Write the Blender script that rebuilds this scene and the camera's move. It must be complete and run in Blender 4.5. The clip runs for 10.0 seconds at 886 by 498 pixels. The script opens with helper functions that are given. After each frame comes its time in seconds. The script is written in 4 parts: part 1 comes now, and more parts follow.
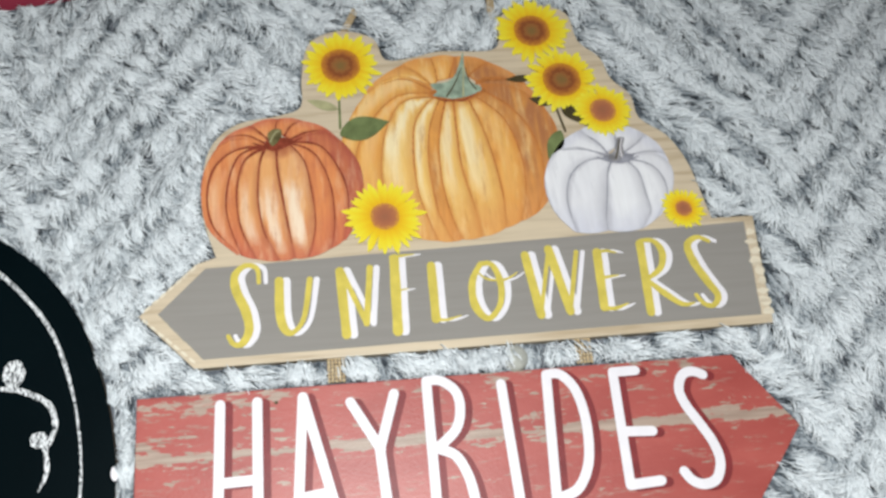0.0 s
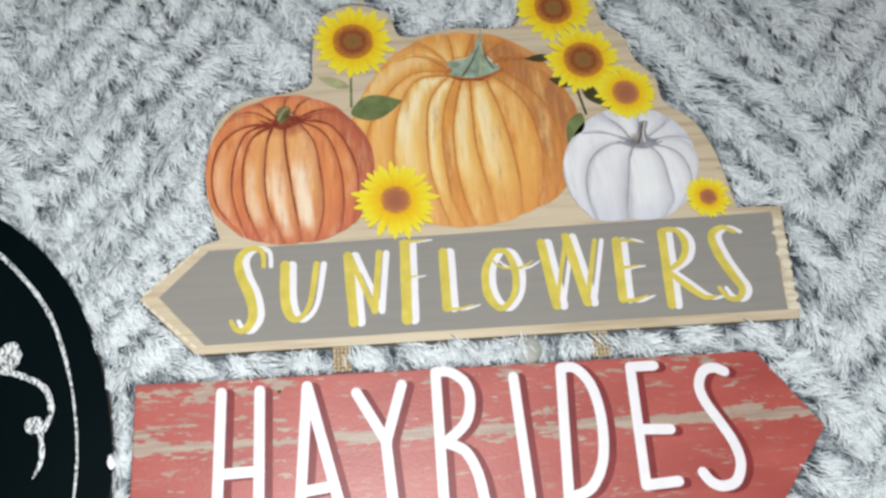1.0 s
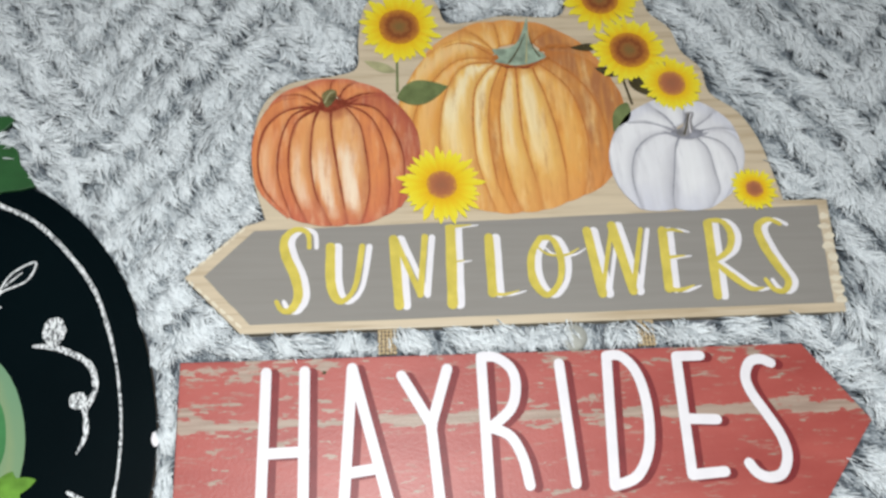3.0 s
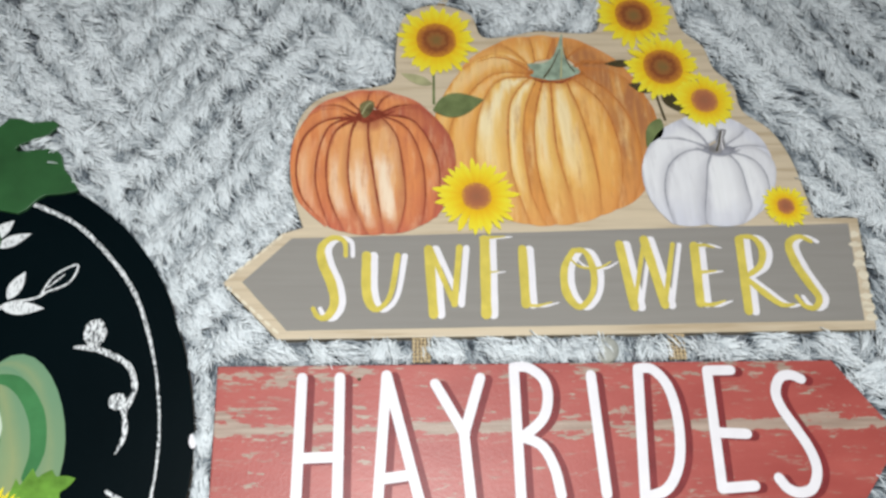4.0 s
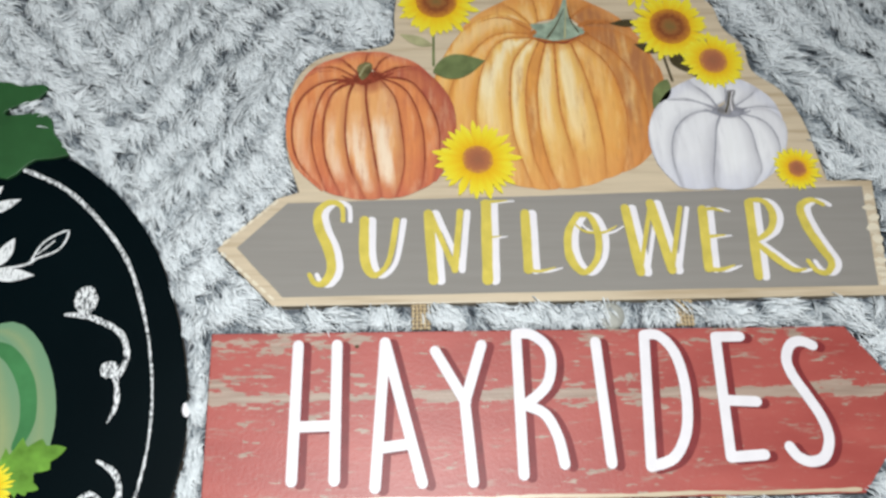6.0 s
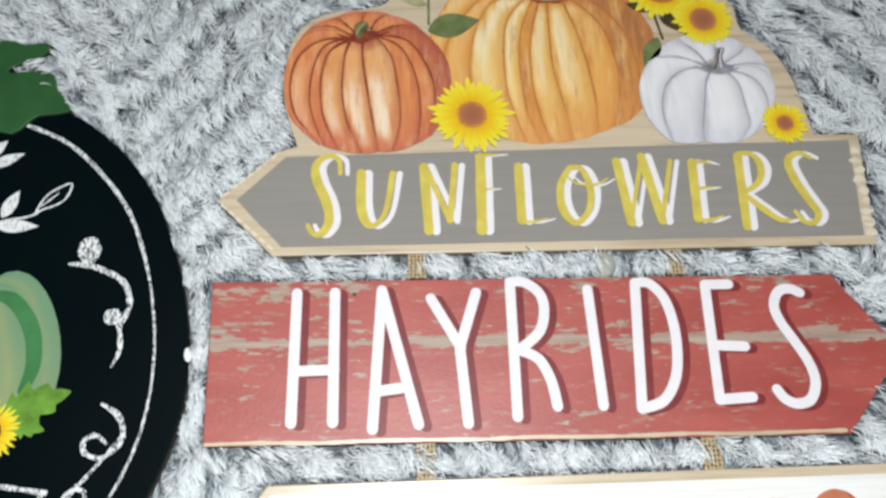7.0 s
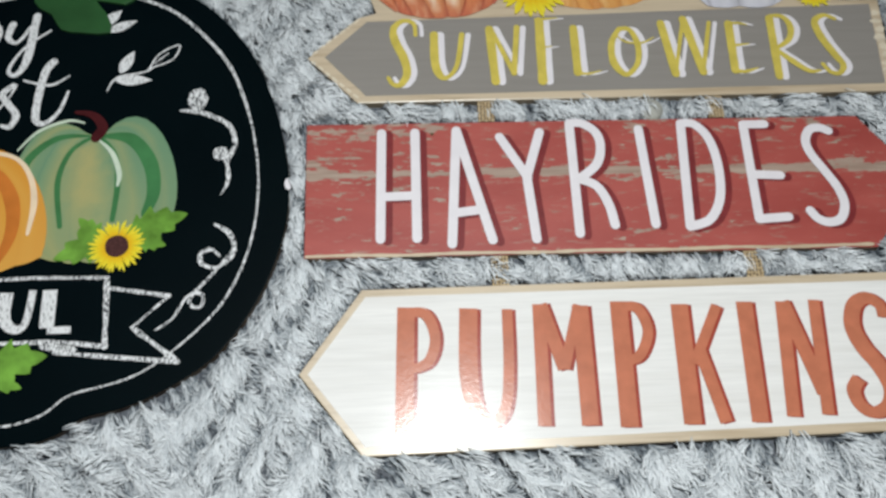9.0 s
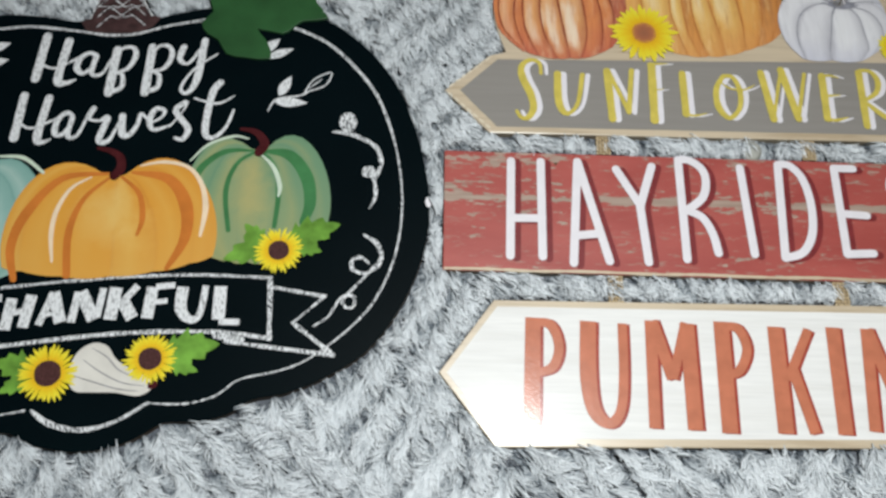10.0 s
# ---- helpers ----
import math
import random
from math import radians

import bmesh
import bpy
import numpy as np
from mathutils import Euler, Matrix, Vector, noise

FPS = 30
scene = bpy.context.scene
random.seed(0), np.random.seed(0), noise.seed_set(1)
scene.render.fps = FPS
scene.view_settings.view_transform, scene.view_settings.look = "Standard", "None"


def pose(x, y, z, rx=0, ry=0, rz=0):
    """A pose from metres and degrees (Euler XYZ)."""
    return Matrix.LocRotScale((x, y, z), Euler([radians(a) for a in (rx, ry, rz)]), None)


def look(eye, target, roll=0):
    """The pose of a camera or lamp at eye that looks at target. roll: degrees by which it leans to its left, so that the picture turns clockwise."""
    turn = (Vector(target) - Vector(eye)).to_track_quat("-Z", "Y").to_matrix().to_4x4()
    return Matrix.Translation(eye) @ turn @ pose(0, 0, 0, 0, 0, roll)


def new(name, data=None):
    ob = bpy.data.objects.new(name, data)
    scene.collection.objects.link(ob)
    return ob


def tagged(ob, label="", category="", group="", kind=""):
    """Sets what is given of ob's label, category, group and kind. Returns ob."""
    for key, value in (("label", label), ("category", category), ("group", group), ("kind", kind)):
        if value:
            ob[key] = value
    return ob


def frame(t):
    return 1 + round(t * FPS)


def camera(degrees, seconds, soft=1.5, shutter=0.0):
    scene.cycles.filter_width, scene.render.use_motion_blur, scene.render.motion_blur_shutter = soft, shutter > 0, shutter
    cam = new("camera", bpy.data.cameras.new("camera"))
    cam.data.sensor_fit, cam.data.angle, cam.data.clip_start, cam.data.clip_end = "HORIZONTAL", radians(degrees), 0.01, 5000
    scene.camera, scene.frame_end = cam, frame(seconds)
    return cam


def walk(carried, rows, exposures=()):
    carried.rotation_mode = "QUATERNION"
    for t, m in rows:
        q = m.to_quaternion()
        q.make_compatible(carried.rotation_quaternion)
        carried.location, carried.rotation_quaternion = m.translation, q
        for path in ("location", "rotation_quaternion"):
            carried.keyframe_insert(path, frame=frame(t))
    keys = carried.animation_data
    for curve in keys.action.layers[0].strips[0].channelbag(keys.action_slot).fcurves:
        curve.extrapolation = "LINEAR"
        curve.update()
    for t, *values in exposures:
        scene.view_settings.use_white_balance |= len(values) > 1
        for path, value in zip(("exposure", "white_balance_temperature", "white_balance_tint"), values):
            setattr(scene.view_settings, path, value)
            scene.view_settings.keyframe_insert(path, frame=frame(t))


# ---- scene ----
cam = camera(50.9, 10.0, soft=2.8)
PATH = [
    (0, (0.1227, -0.1352, 0.5330), (0.2226, 0.2442, -0.3869), 10.17),
    (0.2, (0.1285, -0.1275, 0.5298), (0.2047, 0.2556, -0.3908), 6.86),
    (0.5, (0.1390, -0.1203, 0.5252), (0.2014, 0.2372, -0.4066), 5.54),
    (1, (0.1273, -0.1230, 0.5142), (0.2086, 0.2365, -0.4154), 9.39),
    (1.5, (0.1166, -0.1222, 0.5095), (0.1954, 0.2322, -0.4222), 9.86),
    (2, (0.1157, -0.1251, 0.5033), (0.1857, 0.2290, -0.4293), 8.73),
    (2.5, (0.1109, -0.1298, 0.5033), (0.1939, 0.2292, -0.4263), 10.47),
    (4, (0.0872, -0.1373, 0.5102), (0.1561, 0.2451, -0.4112), 9.39),
    (4.5, (0.0937, -0.1345, 0.5100), (0.1550, 0.2362, -0.4167), 8.38),
    (5, (0.0954, -0.1418, 0.5023), (0.1424, 0.2385, -0.4214), 6.44),
    (5.5, (0.0931, -0.1398, 0.4924), (0.1505, 0.2328, -0.4338), 7.95),
    (7, (0.0947, -0.1705, 0.4939), (0.1543, 0.1937, -0.4355), 8.07),
    (7.5, (0.0916, -0.2081, 0.4988), (0.1509, 0.1557, -0.4308), 7.88),
    (7.7, (0.0940, -0.2301, 0.4957), (0.1589, 0.1390, -0.4315), 8.90),
    (8, (0.0906, -0.2564, 0.4808), (0.1459, 0.1152, -0.4459), 7.31),
    (8.2, (0.0875, -0.2744, 0.4758), (0.1427, 0.0977, -0.4507), 7.08),
    (8.5, (0.0878, -0.2945, 0.4708), (0.1441, 0.1067, -0.4434), 6.90),
    (8.7, (0.0806, -0.2928, 0.4822), (0.1442, 0.0899, -0.4395), 8.15),
    (9, (0.0565, -0.2925, 0.5126), (0.1005, 0.0907, -0.4100), 4.78),
    (9.2, (0.0360, -0.2960, 0.5256), (0.0729, 0.0901, -0.3961), 3.70),
    (9.5, (0.0094, -0.3058, 0.5459), (0.0456, 0.0919, -0.3709), 5.18),
    (9.7, (-0.0024, -0.3060, 0.5525), (0.0362, 0.0855, -0.3669), 6.16),
    (10, (-0.0201, -0.3125, 0.5760), (0.0118, 0.0766, -0.3447), 5.94),
]
walk(cam, [(t, look(eye, target, roll)) for t, eye, target, roll in PATH],
     exposures=[(0.0, 0.13), (2.5, 0.05), (5.5, 0.07), (7.0, 0.03), (7.6, -0.37), (8.2, -0.67), (8.7, -0.44), (9.2, -0.38), (10.0, -0.29)])

# ---- light ----
world = bpy.data.worlds.new("room_air")
world.use_nodes = True
world.node_tree.nodes["Background"].inputs[0].default_value = (0.75, 0.85, 1.0, 1)
world.node_tree.nodes["Background"].inputs[1].default_value = 0.25
scene.world = world

# added fixed light, unseen; stands in for a torch carried with the camera
LAMP, AIM = (0.125, -0.06, 0.95), (-0.05, -0.60, 0.0)
bulb = bpy.data.lights.new("torch_stand_in", "AREA")
bulb.shape, bulb.size, bulb.energy, bulb.color = "DISK", 0.075, 10.8, (0.955, 1.0, 1.0)
# narrowed and aimed to lighten the lower left
bulb.spread = radians(160)
tagged(new("torch_stand_in", bulb), kind="structure").matrix_basis = look(LAMP, AIM)

MM = 0.001
rng = np.random.default_rng(7)


# ---- materials ----
class Nodes:
    """A small helper to wire a procedural material."""

    def __init__(self, name, rough=0.5, coat=0.0, metal=0.0):
        self.m = bpy.data.materials.new(name)
        self.m.use_nodes = True
        self.t = self.m.node_tree
        self.b = self.t.nodes["Principled BSDF"]
        self.b.inputs["Roughness"].default_value = rough
        self.b.inputs["Coat Weight"].default_value = coat
        self.b.inputs["Metallic"].default_value = metal

    def node(self, kind, **values):
        n = self.t.nodes.new(kind)
        for k, v in values.items():
            n.inputs[k.replace("_", " ")].default_value = v
        return n

    def link(self, a, b):
        self.t.links.new(a, b)

    def coords(self, scale=(1, 1, 1), turn=0.0):
        c, m = self.node("ShaderNodeTexCoord"), self.node("ShaderNodeMapping")
        m.inputs["Scale"].default_value = scale
        m.inputs["Rotation"].default_value = (0, 0, turn)
        self.link(c.outputs["Object"], m.inputs["Vector"])
        return m.outputs[0]

    def noise(self, scale, detail=3.0, stretch=(1, 1, 1), rough=0.55, turn=0.0):
        n = self.node("ShaderNodeTexNoise", Scale=scale, Detail=detail, Roughness=rough)
        self.link(self.coords(stretch, turn), n.inputs["Vector"])
        return n.outputs["Fac"]

    def ramp(self, fac, stops):
        r = self.t.nodes.new("ShaderNodeValToRGB")
        e = r.color_ramp.elements
        while len(e) < len(stops):
            e.new(0.5)
        for el, (p, c) in zip(e, stops):
            el.position, el.color = p, (*c, 1) if len(c) == 3 else c
        self.link(fac, r.inputs["Fac"])
        return r.outputs["Color"]

    def mix(self, fac, a, b, blend="MIX"):
        n = self.t.nodes.new("ShaderNodeMix")
        n.data_type, n.blend_type = "RGBA", blend
        for sock, v in ((n.inputs[0], fac), (n.inputs[6], a), (n.inputs[7], b)):
            if isinstance(v, (int, float)):
                sock.default_value = v
            elif isinstance(v, tuple):
                sock.default_value = (*v, 1)
            else:
                self.link(v, sock)
        return n.outputs[2]

    def uv(self):
        c, s = self.node("ShaderNodeTexCoord"), self.node("ShaderNodeSeparateXYZ")
        self.link(c.outputs["UV"], s.inputs[0])
        return s.outputs[0], s.outputs[1]

    def math(self, op, a, b):
        n = self.t.nodes.new("ShaderNodeMath")
        n.operation = op
        for sock, v in zip(n.inputs, (a, b)):
            if isinstance(v, (int, float)):
                sock.default_value = v
            else:
                self.link(v, sock)
        return n.outputs[0]

    def pick(self):
        """A number of its own for each rib or petal."""
        a, sx = self.t.nodes.new("ShaderNodeUVMap"), self.node("ShaderNodeSeparateXYZ")
        a.uv_map = "Pick"
        self.link(a.outputs[0], sx.inputs[0])
        return sx.outputs[0], sx.outputs[1]

    def island(self):
        return self.node("ShaderNodeNewGeometry").outputs["Random Per Island"]

    def done(self, colour, bump=None, strength=0.2, distance=0.0005):
        self.link(colour, self.b.inputs["Base Color"])
        if bump is not None:
            n = self.node("ShaderNodeBump", Strength=strength, Distance=distance)
            self.link(bump, n.inputs["Height"])
            self.link(n.outputs[0], self.b.inputs["Normal"])
        return self.m


BLACK, WHITE = (0, 0, 0), (1, 1, 1)
GLOSS = 0.18


def ink(name, colour, amount=0.12, rough=GLOSS, scale=120, stretch=(1, 1, 1), sheen=0.5):
    """Printed ink: one colour, mottled at two scales."""
    n = Nodes(name, rough)
    n.b.inputs["Specular IOR Level"].default_value = sheen
    dark = tuple(c * (1 - amount) for c in colour)
    light = tuple(min(1, c * (1 + amount)) for c in colour)
    c = n.ramp(n.noise(scale, 4, stretch), ((0.3, dark), (0.7, light)))
    return n.done(c, n.noise(420, 3), 0.10)


def wood(name, pale, deep, rough=0.3, grain=(9, 160, 9)):
    n = Nodes(name, rough)
    wave = n.ramp(n.noise(1.0, 6, grain, 0.65), ((0.34, deep), (0.5, pale), (0.72, tuple(min(1, c * 1.12) for c in pale))))
    fine = n.ramp(n.noise(1.0, 3, (30, 900, 30)), ((0.3, tuple(c * 0.8 for c in pale)), (0.6, pale)))
    return n.done(n.mix(0.35, wave, fine), n.noise(1.0, 4, (20, 600, 20)), 0.08)


def red_paint():
    """Red barn paint, worn through to grey wood along the boards."""
    n = Nodes("red_barn_paint", 0.40)
    n.b.inputs["Specular IOR Level"].default_value = 0.36
    red = n.ramp(n.noise(14, 4, (1, 3, 1)), ((0.3, (0.34, 0.062, 0.052)), (0.7, (0.43, 0.095, 0.078))))
    bare = n.ramp(n.noise(1.0, 4, (25, 500, 25)), ((0.3, (0.27, 0.22, 0.17)), (0.7, (0.46, 0.385, 0.31))))
    sep = n.node("ShaderNodeSeparateXYZ")
    n.link(n.coords(), sep.inputs[0])
    seam = n.math("ABSOLUTE", n.math("ADD", sep.outputs[1], 0.0345), 0)
    seam = n.ramp(seam, ((0.0, (0.20,) * 3), (0.0018, (0.14,) * 3), (0.0035, (0.05,) * 3), (0.016, BLACK)))
    top = n.math("ABSOLUTE", n.math("ADD", sep.outputs[1], 0.004), 0)
    top = n.ramp(top, ((0.0, (0.06,) * 3), (0.010, BLACK)))
    wear = n.math("ADD", n.math("ADD", n.math("ADD", n.math("MULTIPLY", n.noise(1.0, 4, (42, 120, 42), 0.6), 0.55), n.math("MULTIPLY", n.noise(1.0, 4, (120, 430, 120), 0.65), 0.45)), seam), top)
    mask = n.ramp(wear, ((0.585, BLACK), (0.615, (0.85,) * 3)))
    scuff = n.ramp(n.noise(1.0, 6, (60, 300, 60), 0.7), ((0.57, BLACK), (0.67, (0.5,) * 3)))
    c = n.mix(scuff, n.mix(mask, red, bare), bare)
    return n.done(c, n.noise(520, 4), 0.22)


def ribbed(name, edge, mid, light, foot, spread=0.5, shine=(1.0, 0.9, 0.7), glow=0.36, gloom=0.6, crease=0.07):
    """Painted pumpkin skin: thin dark creases between ribs, a lit side and a dim side."""
    n = Nodes(name, GLOSS)
    u, v = n.uv()
    own, across = n.pick()
    drift = n.math("MULTIPLY", n.math("SUBTRACT", n.noise(48, 5), 0.5), 0.55)
    wob = n.math("ADD", u, n.math("MULTIPLY", drift, 0.5))
    c = n.ramp(wob, ((0.0, edge), (crease, mid), (0.40, light), (0.66, mid), (1.0 - crease, tuple(0.6 * a + 0.4 * b for a, b in zip(mid, edge))), (1.0, edge)))
    low = n.ramp(n.math("ADD", v, drift), ((0.50, BLACK), (1.0, (0.8,) * 3)))
    c = n.mix(low, c, foot)
    c = n.mix(n.math("MULTIPLY", own, spread), c, mid)
    lit = n.ramp(n.math("ADD", across, n.math("MULTIPLY", drift, 0.6)), ((glow - 0.24, BLACK), (glow, (0.95,) * 3), (glow + 0.22, BLACK)))
    along = n.ramp(n.math("ADD", v, drift), ((0.08, BLACK), (0.3, WHITE), (0.55, WHITE), (0.8, BLACK)))
    c = n.mix(n.mix(1.0, lit, along, "MULTIPLY"), c, shine)
    dim = n.ramp(n.math("ADD", across, drift), ((0.56, BLACK), (0.98, (gloom,) * 3)))
    c = n.mix(dim, c, edge)
    return n.done(c, n.noise(420, 3), 0.10)


def watercolour(name, deep, mid, light, edge, foot, shine, span, streak=0.5, rim=0.75, bloom=0.9):
    """Printed watercolour rib: its own tone, a highlight down the fair ones, and dim rims. span: where the highlight runs."""
    n = Nodes(name, GLOSS)
    u, v = n.uv()
    own, across = n.pick()
    drift = n.math("MULTIPLY", n.math("SUBTRACT", n.noise(60, 5), 0.5), 0.5)
    brush = n.math("MULTIPLY", n.math("SUBTRACT", n.noise(1.0, 4, (210, 30, 60)), 0.5), 0.85)
    c = n.ramp(n.math("ADD", own, n.math("MULTIPLY", n.math("ADD", drift, brush), 0.9)), ((0.0, deep), (0.45, mid), (0.95, light)))
    low = n.ramp(n.math("ADD", v, drift), ((0.62, BLACK), (1.0, (0.75,) * 3)))
    c = n.mix(low, c, foot)
    down = n.ramp(n.math("ADD", v, n.math("MULTIPLY", drift, 0.7)), tuple(zip(span, (BLACK, WHITE, WHITE, BLACK))))
    over = n.ramp(n.math("ADD", u, brush), ((0.08, BLACK), (0.28, WHITE), (0.46, WHITE), (0.74, BLACK)))
    fair = n.ramp(own, ((0.50, BLACK), (1.0, (bloom,) * 3)))
    c = n.mix(n.mix(1.0, n.mix(1.0, down, over, "MULTIPLY"), fair, "MULTIPLY"), c, shine)
    dabs = n.ramp(n.noise(1.0, 5, (150, 26, 60), 0.7), ((0.52, BLACK), (0.70, (0.5,) * 3)))
    c = n.mix(dabs, c, tuple(0.6 * a + 0.4 * b for a, b in zip(light, shine)))
    wash = n.ramp(n.noise(1.0, 5, (190, 34, 60), 0.7, 0.12), ((0.55, BLACK), (0.74, (0.55,) * 3)))
    c = n.mix(wash, c, deep)
    wob = n.math("ADD", u, n.math("MULTIPLY", n.math("ADD", drift, brush), 0.35))
    c = n.mix(n.ramp(wob, ((0.0, (rim,) * 3), (0.13, BLACK), (0.66, BLACK), (0.90, (0.55 * rim,) * 3), (1.0, (rim,) * 3))), c, edge)
    near = n.ramp(n.math("ADD", v, n.math("MULTIPLY", drift, 0.5)), ((0.0, (0.7,) * 3), (0.10, BLACK)))
    c = n.mix(near, c, edge)
    grain = n.ramp(n.noise(1.0, 4, (420, 60, 60)), ((0.35, (0.84, 0.82, 0.80)), (0.65, WHITE)))
    return n.done(n.mix(streak, c, grain, "MULTIPLY"), n.noise(420, 3), 0.10)


def chalk(name, low=0.42, high=0.56, scale=420, gap=(0.03, 0.035, 0.04)):
    """Chalk on black: the dust catches on the grain and leaves gaps."""
    n = Nodes(name, 0.7)
    c = n.ramp(n.noise(scale, 3, (1, 0.35, 1), turn=0.6), ((low, gap), (high, (0.76, 0.77, 0.78))))
    return n.done(c)


M_WOOD = wood("pale_pine", (0.61, 0.50, 0.36), (0.40, 0.295, 0.18))
M_ENDWOOD = wood("weathered_pine_edge", (0.50, 0.40, 0.27), (0.30, 0.21, 0.13), 0.5)
M_SCUFF = wood("cream_scuffed_pine", (0.74, 0.66, 0.52), (0.42, 0.31, 0.19), 0.3, (20, 260, 20))
M_GREY = ink("warm_grey_paint", (0.285, 0.265, 0.243), 0.05, GLOSS, 1.0, (12, 260, 12))
M_RED = red_paint()
M_WASH = wood("whitewash", (0.86, 0.848, 0.825), (0.80, 0.782, 0.75), 0.128, (7, 110, 7))
M_WHITE = ink("white_print", (0.78, 0.745, 0.775), 0.03, 0.42, sheen=0.22)
M_SHADE = ink("maroon_print", (0.20, 0.028, 0.03), 0.15, 0.42, sheen=0.22)
M_YELLOW = ink("mustard_print", (0.63, 0.51, 0.105), 0.12)
M_TERRA = ink("terracotta_print", (0.55, 0.185, 0.105), 0.10)
M_TERRA_DARK = ink("dark_terracotta_print", (0.36, 0.062, 0.042), 0.1)
M_PETAL = Nodes("sunflower_petal", GLOSS)
_u, _v = M_PETAL.uv()
_c = M_PETAL.ramp(_v, ((0.0, (0.68, 0.27, 0.02)), (0.3, (0.80, 0.48, 0.02)), (0.6, (0.82, 0.655, 0.035)), (1.0, (0.83, 0.755, 0.07))))
M_PETAL = M_PETAL.done(M_PETAL.mix(M_PETAL.math("MULTIPLY", M_PETAL.pick()[0], 0.32), _c, (0.82, 0.58, 0.02)))
M_SEED = Nodes("sunflower_seeds", GLOSS)
_u, _v = M_SEED.uv()
_c = M_SEED.ramp(M_SEED.math("ADD", _v, M_SEED.math("MULTIPLY", M_SEED.math("SUBTRACT", M_SEED.noise(450, 3), 0.5), 0.5)),
                 ((0.1, (0.22, 0.13, 0.045)), (0.4, (0.30, 0.12, 0.04)), (0.55, (0.22, 0.065, 0.025)), (0.75, (0.38, 0.13, 0.035)), (1.0, (0.58, 0.25, 0.03))))
M_SEED = M_SEED.done(_c)
M_SEED_LIGHT = Nodes("orange_brown_seeds", GLOSS)
_u, _v = M_SEED_LIGHT.uv()
_c = M_SEED_LIGHT.ramp(M_SEED_LIGHT.math("ADD", _v, M_SEED_LIGHT.math("MULTIPLY", M_SEED_LIGHT.math("SUBTRACT", M_SEED_LIGHT.noise(450, 3), 0.5), 0.6)),
                       ((0.1, (0.33, 0.13, 0.07)), (0.45, (0.38, 0.135, 0.07)), (0.75, (0.44, 0.165, 0.07)), (1.0, (0.62, 0.29, 0.05))))
M_SEED_LIGHT = M_SEED_LIGHT.done(_c)
M_SEED_DARK = ink("dark_seeds", (0.075, 0.032, 0.03), 0.35, GLOSS, 600)
M_LEAF = ink("olive_leaf_print", (0.15, 0.185, 0.075), 0.3, GLOSS, 90)
M_LEAF_DARK = ink("dark_leaf_print", (0.075, 0.06, 0.03), 0.3, GLOSS, 90)
M_LEAF_PALE = ink("pale_leaf_print", (0.40, 0.38, 0.21), 0.25, GLOSS, 90)
M_STEM = ink("grey_green_stem_print", (0.27, 0.34, 0.26), 0.4, GLOSS, 160)
M_STEM_BROWN = ink("olive_brown_stem_print", (0.16, 0.135, 0.06), 0.45, GLOSS, 200)
M_STEM_GREY = ink("grey_stem_print", (0.27, 0.26, 0.27), 0.45, GLOSS, 200)
M_LIME = ink("lime_leaf_print", (0.155, 0.33, 0.05), 0.45, GLOSS, 60)
M_MAPLE = ink("green_leaf_paint", (0.022, 0.088, 0.026), 0.22, 0.4, 40)
M_ORANGE = watercolour("orange_pumpkin_print", (0.46, 0.125, 0.075), (0.73, 0.265, 0.10), (0.80, 0.40, 0.16), (0.32, 0.06, 0.042), (0.55, 0.14, 0.095), (0.93, 0.76, 0.58), (0.28, 0.5, 0.78, 0.93), 0.4, 0.62)
M_GOLD = watercolour("golden_pumpkin_print", (0.44, 0.18, 0.075), (0.79, 0.365, 0.09), (0.86, 0.545, 0.17), (0.54, 0.19, 0.05), (0.70, 0.30, 0.10), (0.93, 0.80, 0.52), (0.02, 0.10, 0.45, 0.78), 0.45, 0.6)
M_PALE = watercolour("white_pumpkin_print", (0.54, 0.53, 0.57), (0.71, 0.70, 0.735), (0.81, 0.80, 0.825), (0.34, 0.33, 0.37), (0.58, 0.58, 0.67), (0.85, 0.845, 0.86), (0.1, 0.25, 0.6, 0.85), 0.2, 0.55)
M_CHALK_ORANGE = ribbed("chalkboard_orange_pumpkin", (0.66, 0.28, 0.045), (0.73, 0.34, 0.052), (0.76, 0.41, 0.085), (0.70, 0.40, 0.10), 0.6, (0.78, 0.50, 0.15), 0.5, 0.3)
M_CHALK_GREEN = ribbed("chalkboard_green_pumpkin", (0.15, 0.28, 0.17), (0.20, 0.32, 0.18), (0.33, 0.36, 0.17), (0.40, 0.36, 0.15), 0.5, (0.42, 0.39, 0.17), 0.45, 0.6)
M_CHALK_TEAL = ribbed("chalkboard_teal_pumpkin", (0.16, 0.33, 0.29), (0.28, 0.47, 0.42), (0.42, 0.58, 0.52), (0.28, 0.45, 0.38), 0.5, (0.5, 0.65, 0.6), 0.5, 0.2)
M_CREASE_BROWN = ink("dark_crease_print", (0.24, 0.05, 0.028), 0.3, GLOSS, 300)
M_CREASE_GOLD = ink("brown_crease_print", (0.47, 0.17, 0.05), 0.3, GLOSS, 300)
M_CREASE_GREY = ink("grey_crease_print", (0.29, 0.29, 0.33), 0.3, GLOSS, 300)
M_BAND_ORANGE = ink("burnt_orange_band", (0.60, 0.19, 0.035), 0.12, GLOSS, 50)
M_BAND_GREEN = ink("deep_green_band", (0.055, 0.19, 0.07), 0.2, GLOSS, 50)
M_HIGHLIGHT = ink("cream_highlight", (0.86, 0.68, 0.48), 0.06)
M_HIGHLIGHT_GREEN = ink("pale_green_highlight", (0.62, 0.72, 0.58), 0.06)
M_BROWNRED = ink("maroon_stem_print", (0.065, 0.012, 0.014), 0.25)
